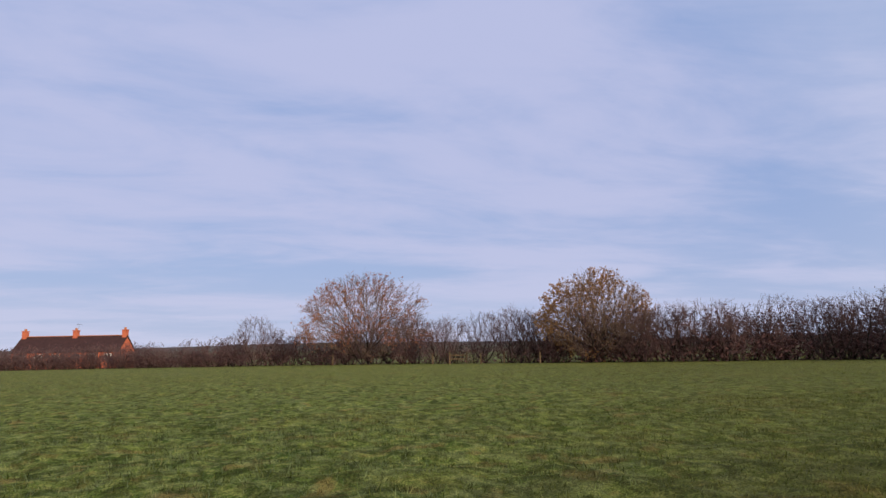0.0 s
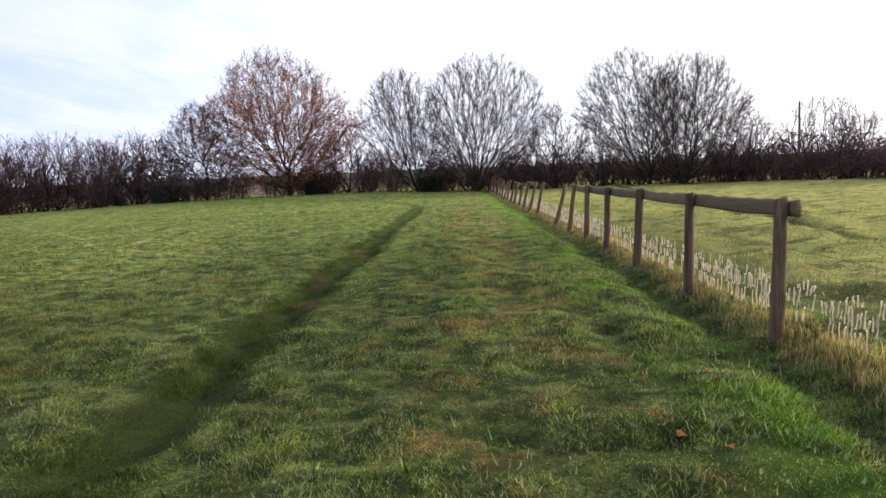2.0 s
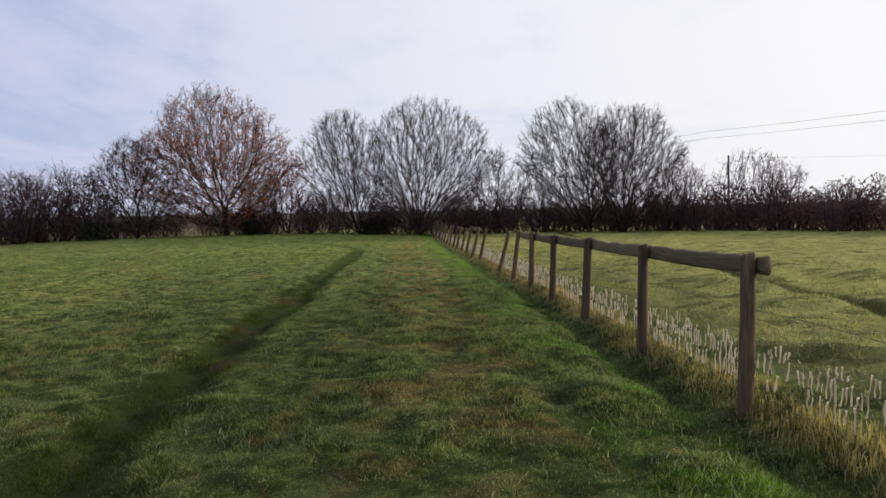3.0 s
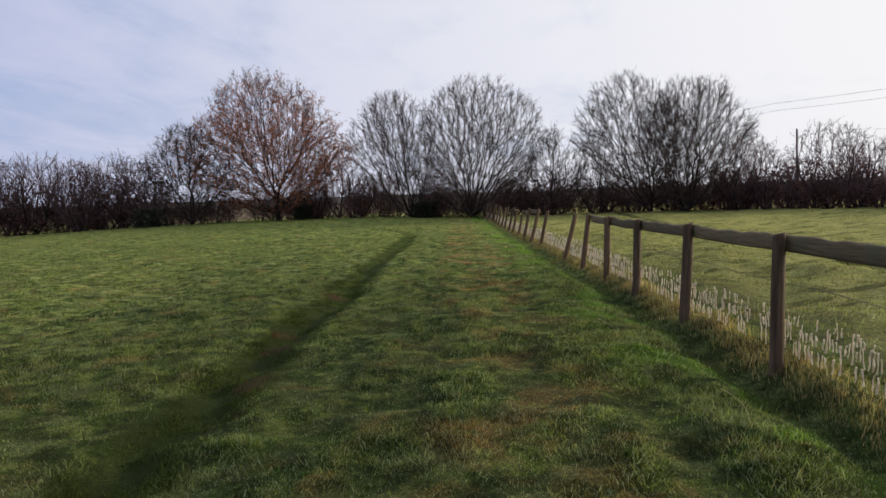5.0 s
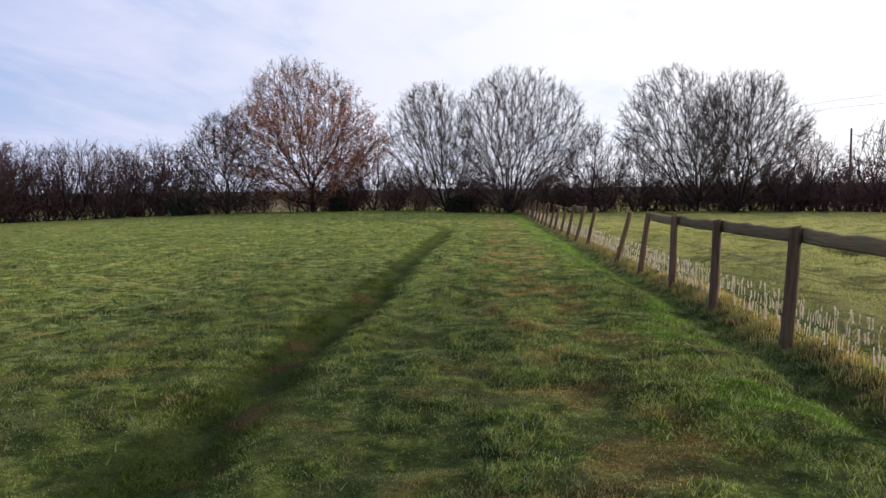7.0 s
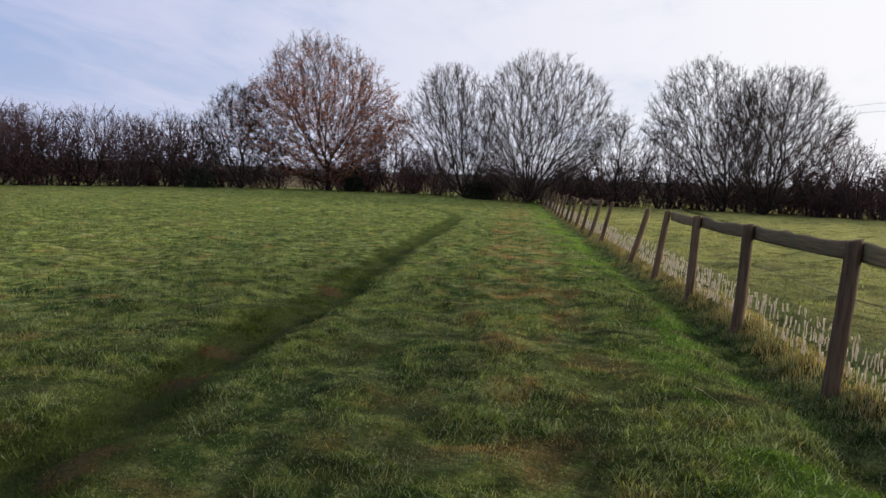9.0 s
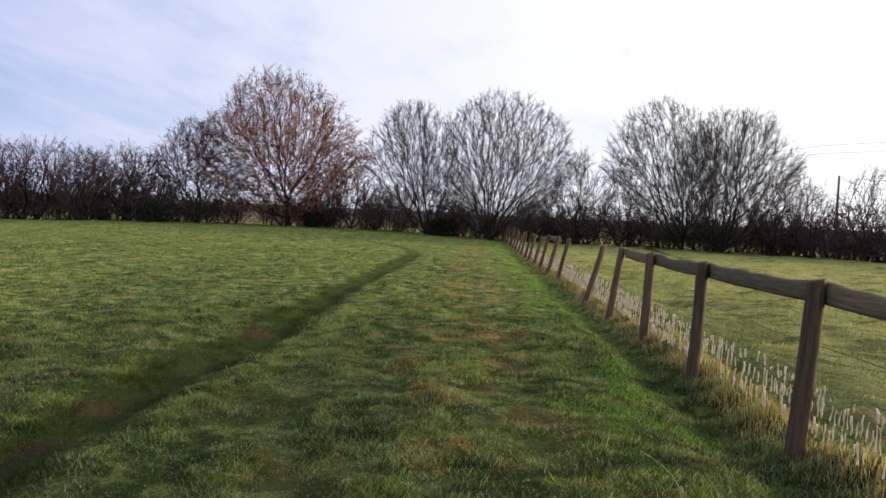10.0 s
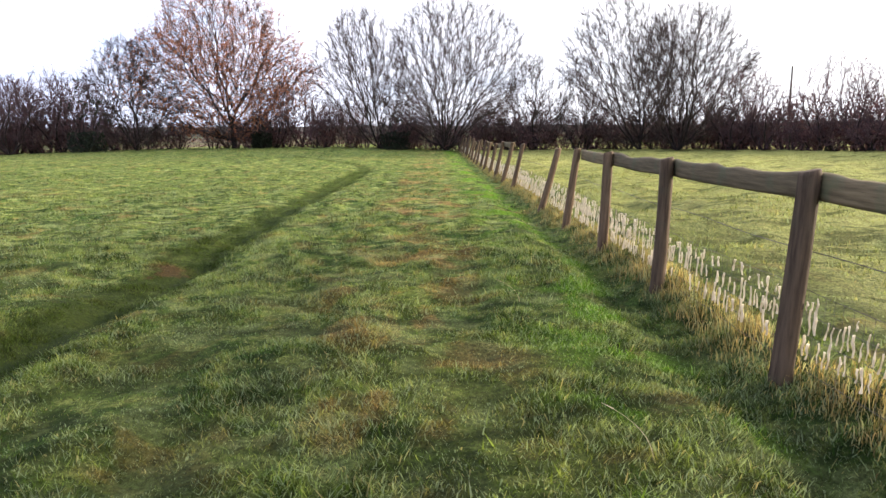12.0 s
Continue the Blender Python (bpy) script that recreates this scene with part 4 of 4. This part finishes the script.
def build_fence():
    fence = thing("post_and_rail_fence", "weathered round-post fence with a gnawed top rail, leaning further on", "fence")
    shapes = [post_mesh(i + 1) for i in range(6)]
    for i, (y, lean, h) in enumerate(POSTS):
        foot = Matrix.Translation((FENCE_X - (0.07 if i == 1 else 0), y, base_z(y)))
        hung("post", shapes[i % 6], fence, foot @ Matrix.Rotation(radians(lean), 4, "Y") @ Matrix.Rotation(radians(1.5 * math.sin(5 * i)), 4, "X") @ Matrix.Rotation(radians(67 * i), 4, "Z") @ Matrix.Diagonal((1, 1, h / 1.15, 1)))
    runs = [(2, 3), (3, 4), (4, 5), (5, 6), (6, 7), (10, 11), (11, 12), (13, 14)]
    for n, (a, b) in enumerate(runs):
        (y0, l0, h0), (y1, l1, h1) = POSTS[a], POSTS[b]
        x0, x1 = FENCE_X + math.sin(radians(l0)) * 1.05 + 0.068, FENCE_X + math.sin(radians(l1)) * 1.05 + 0.068
        start = y0 - (0.12 if n == 0 else 0.0) + 0.004
        span = y1 - start - 0.004
        z0, z1 = base_z(y0) + h0 * math.cos(radians(l0)) - 0.085, base_z(y1) + h1 * math.cos(radians(l1)) - 0.085
        hung("rail", rail_mesh(n + 3, span, z0, z1), fence, Matrix.Translation((x0 + 0.012, start, 0)) @ Matrix.Rotation(-math.atan2(x1 - x0, span), 4, "Z"))


def wire_run(points, radius, sides=4):
    segs = [(*p, *q, radius, radius) for p, q in zip(points, points[1:])]
    return tubes(segs, sides)


def net_x(y, z):
    """The netting's place across the fence: it leans with the posts and bellies between them."""
    lean = np.interp(y, [p[0] for p in POSTS], [p[1] for p in POSTS])
    return FENCE_X + 0.07 + np.tan(np.radians(lean)) * z + 0.012 * np.sin(y * 2.9) * z


def build_netting():
    net = thing("wire_netting", "slack rusty stock netting hung on the fence posts", "netting")
    heights = [0.08, 0.18, 0.28, 0.39, 0.51]
    ys = np.arange(0.9, 58, 0.27)
    for k, h in enumerate(heights):
        sag = h + 0.007 * np.sin(ys * 2.9 + k) + 0.004 * np.sin(ys * 7.1)
        pts = [(float(net_x(y, z)), float(y), float(base_z(y) + z)) for y, z in zip(ys, sag)]
        hung("line_wire", arrays_mesh("line_wire", *wire_run(pts, 0.0017), WIRE), net)
    segs = []
    rng = random.Random(4)
    for i in range(750):
        y = 0.95 + i * 0.076
        for z0, z1 in zip(heights[:-1], heights[1:]):
            a, b = y + rng.uniform(-0.008, 0.008), y + rng.uniform(-0.008, 0.008)
            segs.append((float(net_x(a, z0)), a, base_z(a) + z0, float(net_x(b, z1)), b, base_z(b) + z1, 0.0011, 0.0011))
    ob = hung("stay_mesh", arrays_mesh("stay_mesh", *tubes(segs, 3), WIRE), net)
    ob["kind"] = "stuff"
    # a single strand above it
    strand = thing("fence_wire", "single thin wire strand strung above the netting", "wire")
    pts = [(float(net_x(y, 0.72)), float(y), float(base_z(y) + 0.72 + 0.006 * math.sin(y * 2.9))) for y in ys]
    hung("strand", arrays_mesh("strand", *wire_run(pts, 0.0026), WIRE), strand)
    # wool caught on the upright wires, in drawn-out lumpy tufts
    segs = []
    for i in range(1220):
        y = 0.95 + i * 0.0465
        for low, high, odds in ((0.15, 0.26, 0.6), (0.28, 0.39, 0.9), (0.41, 0.48, 0.5)):
            if rng.random() > odds * (0.85 + 0.15 * math.sin(y * 2.1)):
                continue
            z, top = low + rng.uniform(-0.02, 0.03), high + rng.uniform(-0.03, 0.04)
            lump, swing, fat = rng.uniform(0, 6), rng.uniform(-0.025, 0.025), rng.uniform(0.0045, 0.0098)
            n = 3
            for s in range(n):
                ends = []
                for t in (s / n, (s + 1) / n):
                    yy, zz = y + swing * t + 0.006 * math.sin(8 * t + lump), z + (top - z) * t
                    ends.append((float(net_x(yy, zz)) - 0.004, yy, base_z(yy) + zz, fat * (0.85 + 0.3 * math.sin(5 * t + 2 * lump)) * (1 + 0.25 * math.sin(11 * t + lump))))
                segs.append((*ends[0][:3], *ends[1][:3], ends[0][3], ends[1][3]))
    tagged(new("wool_tufts", arrays_mesh("wool_tufts", *tubes(segs, 4), WOOL, True)), "pale tufts of wool caught all along the netting", "wool", kind="stuff")


build_fence()
build_netting()
build_stile()


# ---- cottages and poles beyond the hedge ----
def prism(bm, x0, x1, half, eave, ridge):
    """A gabled block along x: walls to the eaves and both gables."""
    pts = [(-half, 0), (half, 0), (half, eave), (0, ridge), (-half, eave)]
    a, b = [bm.verts.new((x0, y, z)) for y, z in pts], [bm.verts.new((x1, y, z)) for y, z in pts]
    bm.faces.new(a[::-1]), bm.faces.new(b)
    for i in range(5):
        j = (i + 1) % 5
        bm.faces.new((a[i], a[j], b[j], b[i]))


def build_cottages():
    house = thing("cottage_row", "low red-brick cottage row with dark tiled roof and three chimneys", "house", place(-102.95, 176, 72))
    half, eave, ridge, length = 3.6, 3.9, 7.2, 12.2
    bm = bmesh.new()
    prism(bm, -length, length, half, eave, ridge)
    part("wall", bm, BRICK, house)
    bm = bmesh.new()
    slope = math.atan2(ridge - eave, half)
    for side in (-1, 1):
        n = (side * math.sin(slope), math.cos(slope))
        e = [(side * (half + 0.35), eave - 0.35 * math.tan(slope)), (0, ridge)]
        rows = [(e[0][0] + n[0] * o, e[0][1] + n[1] * o, e[1][0] * 1 + (0 if o < 0.1 else 0), e[1][1] + o) for o in (0.02, 0.2)]
        vs = []
        for x in (-length - 0.2, length + 0.2):
            for y0, z0, y1, z1 in rows:
                vs += [bm.verts.new((x, y0, z0)), bm.verts.new((x, y1, z1))]
        for f in ((0, 1, 5, 4), (2, 6, 7, 3), (0, 4, 6, 2), (1, 3, 7, 5), (0, 2, 3, 1), (4, 5, 7, 6)):
            bm.faces.new([vs[i] for i in f])
    bmesh.ops.recalc_face_normals(bm, faces=bm.faces)
    roof = part("roof", bm, TILES, house)
    bm = bmesh.new()
    box(bm, (-length - 0.2, -0.14, ridge + 0.16), (length + 0.2, 0.14, ridge + 0.34), 0.05)
    part("ridge_tiles", bm, CLAY, roof)
    for x in (-length + 0.5, 0.2, length - 0.5):
        bm = bmesh.new()
        box(bm, (x - 0.5, -0.55, ridge - 0.6), (x + 0.5, 0.55, ridge + 1.35))
        box(bm, (x - 0.6, -0.65, ridge + 1.35), (x + 0.6, 0.65, ridge + 1.55), 0.03)
        stack = part("chimney", bm, BRICK, house)
        for o in (-0.26, 0.26):
            bm = bmesh.new()
            bmesh.ops.create_cone(bm, cap_ends=True, segments=12, radius1=0.17, radius2=0.13, depth=0.5, matrix=Matrix.Translation((x, o, ridge + 1.8)))
            part("chimney_pot", bm, CLAY, stack)
    for side in (-1, 1):
        for x in (-9.8, -6.0, -2.1, 2.6, 6.3, 9.8):
            bm = bmesh.new()
            for lo, hi in (((x - 0.85, 2.1), (x + 0.85, 2.2)), ((x - 0.85, 3.2), (x + 0.85, 3.3)), ((x - 0.85, 2.2), (x - 0.75, 3.2)), ((x + 0.75, 2.2), (x + 0.85, 3.2)), ((x - 0.05, 2.2), (x + 0.05, 3.2))):
                y0, y1 = sorted((side * (half - 0.02), side * (half + 0.07)))
                box(bm, (lo[0], y0, lo[1]), (hi[0], y1, hi[1]))
            win = part("window", bm, FRAME_WHITE, house)
            bm = bmesh.new()
            y0, y1 = sorted((side * (half + 0.005), side * (half + 0.03)))
            box(bm, (x - 0.75, y0, 2.2), (x + 0.75, y1, 3.2))
            part("pane", bm, PANE, win)
    # television aerial on the middle stack
    bm = bmesh.new()
    box(bm, (0.72, -0.02, ridge + 0.9), (0.76, 0.02, ridge + 3.0))
    for i in range(6):
        box(bm, (0.3 + i * 0.2, -0.3, ridge + 2.9), (0.33 + i * 0.2, 0.3, ridge + 2.93))
    box(bm, (0.25, -0.02, ridge + 2.87), (1.4, 0.02, ridge + 2.9))
    part("aerial", bm, WIRE, house)


def pole(m, height, label, plain=False):
    ob = thing("utility_pole", label, "utility pole", m)
    bm = bmesh.new()
    bmesh.ops.create_cone(bm, cap_ends=True, segments=12, radius1=0.21, radius2=0.135, depth=height, matrix=Matrix.Translation((0, 0, height / 2)))
    part("shaft", bm, POLE_WOOD, ob)
    if plain:
        return ob
    bm = bmesh.new()
    box(bm, (-0.75, 0.10, height - 0.62), (0.75, 0.22, height - 0.48), 0.015)
    part("crossarm", bm, POLE_WOOD, ob)
    for x in (-0.65, 0.0, 0.65):
        bm = bmesh.new()
        bmesh.ops.create_cone(bm, cap_ends=True, segments=10, radius1=0.05, radius2=0.03, depth=0.18, matrix=Matrix.Translation((x, 0.16, height - 0.39)))
        part("insulator", bm, FRAME_WHITE, ob)
    return ob


def cable(a, b, sag):
    a, b = Vector(a), Vector(b)
    pts = []
    for i in range(25):
        t = i / 24
        p = a.lerp(b, t)
        pts.append((p.x, p.y, p.z - sag * 4 * t * (1 - t)))
    tagged(new("overhead_cable", arrays_mesh("overhead_cable", *wire_run(pts, 0.011, 4), CABLE)), "thin dark overhead cable against the sky", "cable", "overhead cables")


build_cottages()
pole(place(26.9, 120, 20), 11.3, "dark wooden utility pole standing behind the hedge", True)
cable((54.0, 107.2, 10.4), (118, 78, 9.8), 0.8)
pole(place(-108.6, 150, 20), 8.2, "wooden utility pole with a crossarm beyond the hedge")
for h in (9.0, 9.7):
    cable((20, 95, h), (31, 66.5, h), 0.1)
    cable((31, 66.5, h), (62, -14, h + 0.3), 1.2)


# ---- small things in the grass ----
def fallen_leaf(x, y, turn, size):
    """A curled dead leaf: a lobed blade folded along its midrib."""
    n, verts, faces = 7, [], []
    for i in range(n):
        t = i / (n - 1)
        wide = size * (0.10 + 0.42 * math.sin(math.pi * min(t * 1.05, 1.0))) * (1 + 0.22 * math.cos(i * math.pi))
        lift = 0.10 * size * math.sin(3.0 * t)
        verts += [(size * (t - 0.5), -wide, lift + wide * 0.55), (size * (t - 0.5), 0, lift), (size * (t - 0.5), wide, lift + wide * 0.40)]
    for i in range(n - 1):
        for j in (0, 1):
            a = 3 * i + j
            faces.append((a, a + 1, a + 4, a + 3))
    ob = new("fallen_leaf", mesh_of("fallen_leaf", verts, faces, RUSSET, True))
    ob.matrix_world = Matrix.LocRotScale((x, y, gz(x, y) + 0.012), Euler((0.2, 0.15, turn)), (1, 1, 1))
    tagged(ob, "curled russet dead leaf lying in the grass", "leaf", "fallen leaves")


def grass_stalk(x, y, way, length):
    """A long dry stalk with a thin seed head, arching out of the turf."""
    pts = []
    for i in range(9):
        t = i / 8
        out = length * 0.75 * t * t
        pts.append((x + math.cos(way) * out, y + math.sin(way) * out, gz(x, y) - 0.01 + length * (t - 0.28 * t * t)))
    ob = thing("grass_stalk", "long dry straw-coloured grass stalk arching out of the turf", "grass", None, "dry grass stalks")
    segs = [(*p, *q, 0.0020 - 0.00010 * i, 0.0019 - 0.00010 * i) for i, (p, q) in enumerate(zip(pts, pts[1:]))]
    hung("stem", arrays_mesh("stem", *tubes(segs, 4), STRAW), ob)
    head = [(*pts[7], *pts[8], 0.0035, 0.0)]
    hung("seed_head", arrays_mesh("seed_head", *tubes(head, 5), STRAW), ob)


STRAW = plain_material("dry_straw", (0.34, 0.27, 0.15), (0.52, 0.43, 0.26), 9.0, 0.7)
for x, y, turn, size in ((0.85, 3.45, 0.4, 0.07), (1.05, 3.3, 2.0, 0.05), (1.42, 4.6, 1.1, 0.055)):
    fallen_leaf(x, y, turn, size)
for x, y, way, length in ((1.27, 8.8, 2.6, 0.30), (1.05, 11.4, 2.9, 0.26), (1.5, 6.3, 2.4, 0.24)):
    grass_stalk(x, y, way, length)
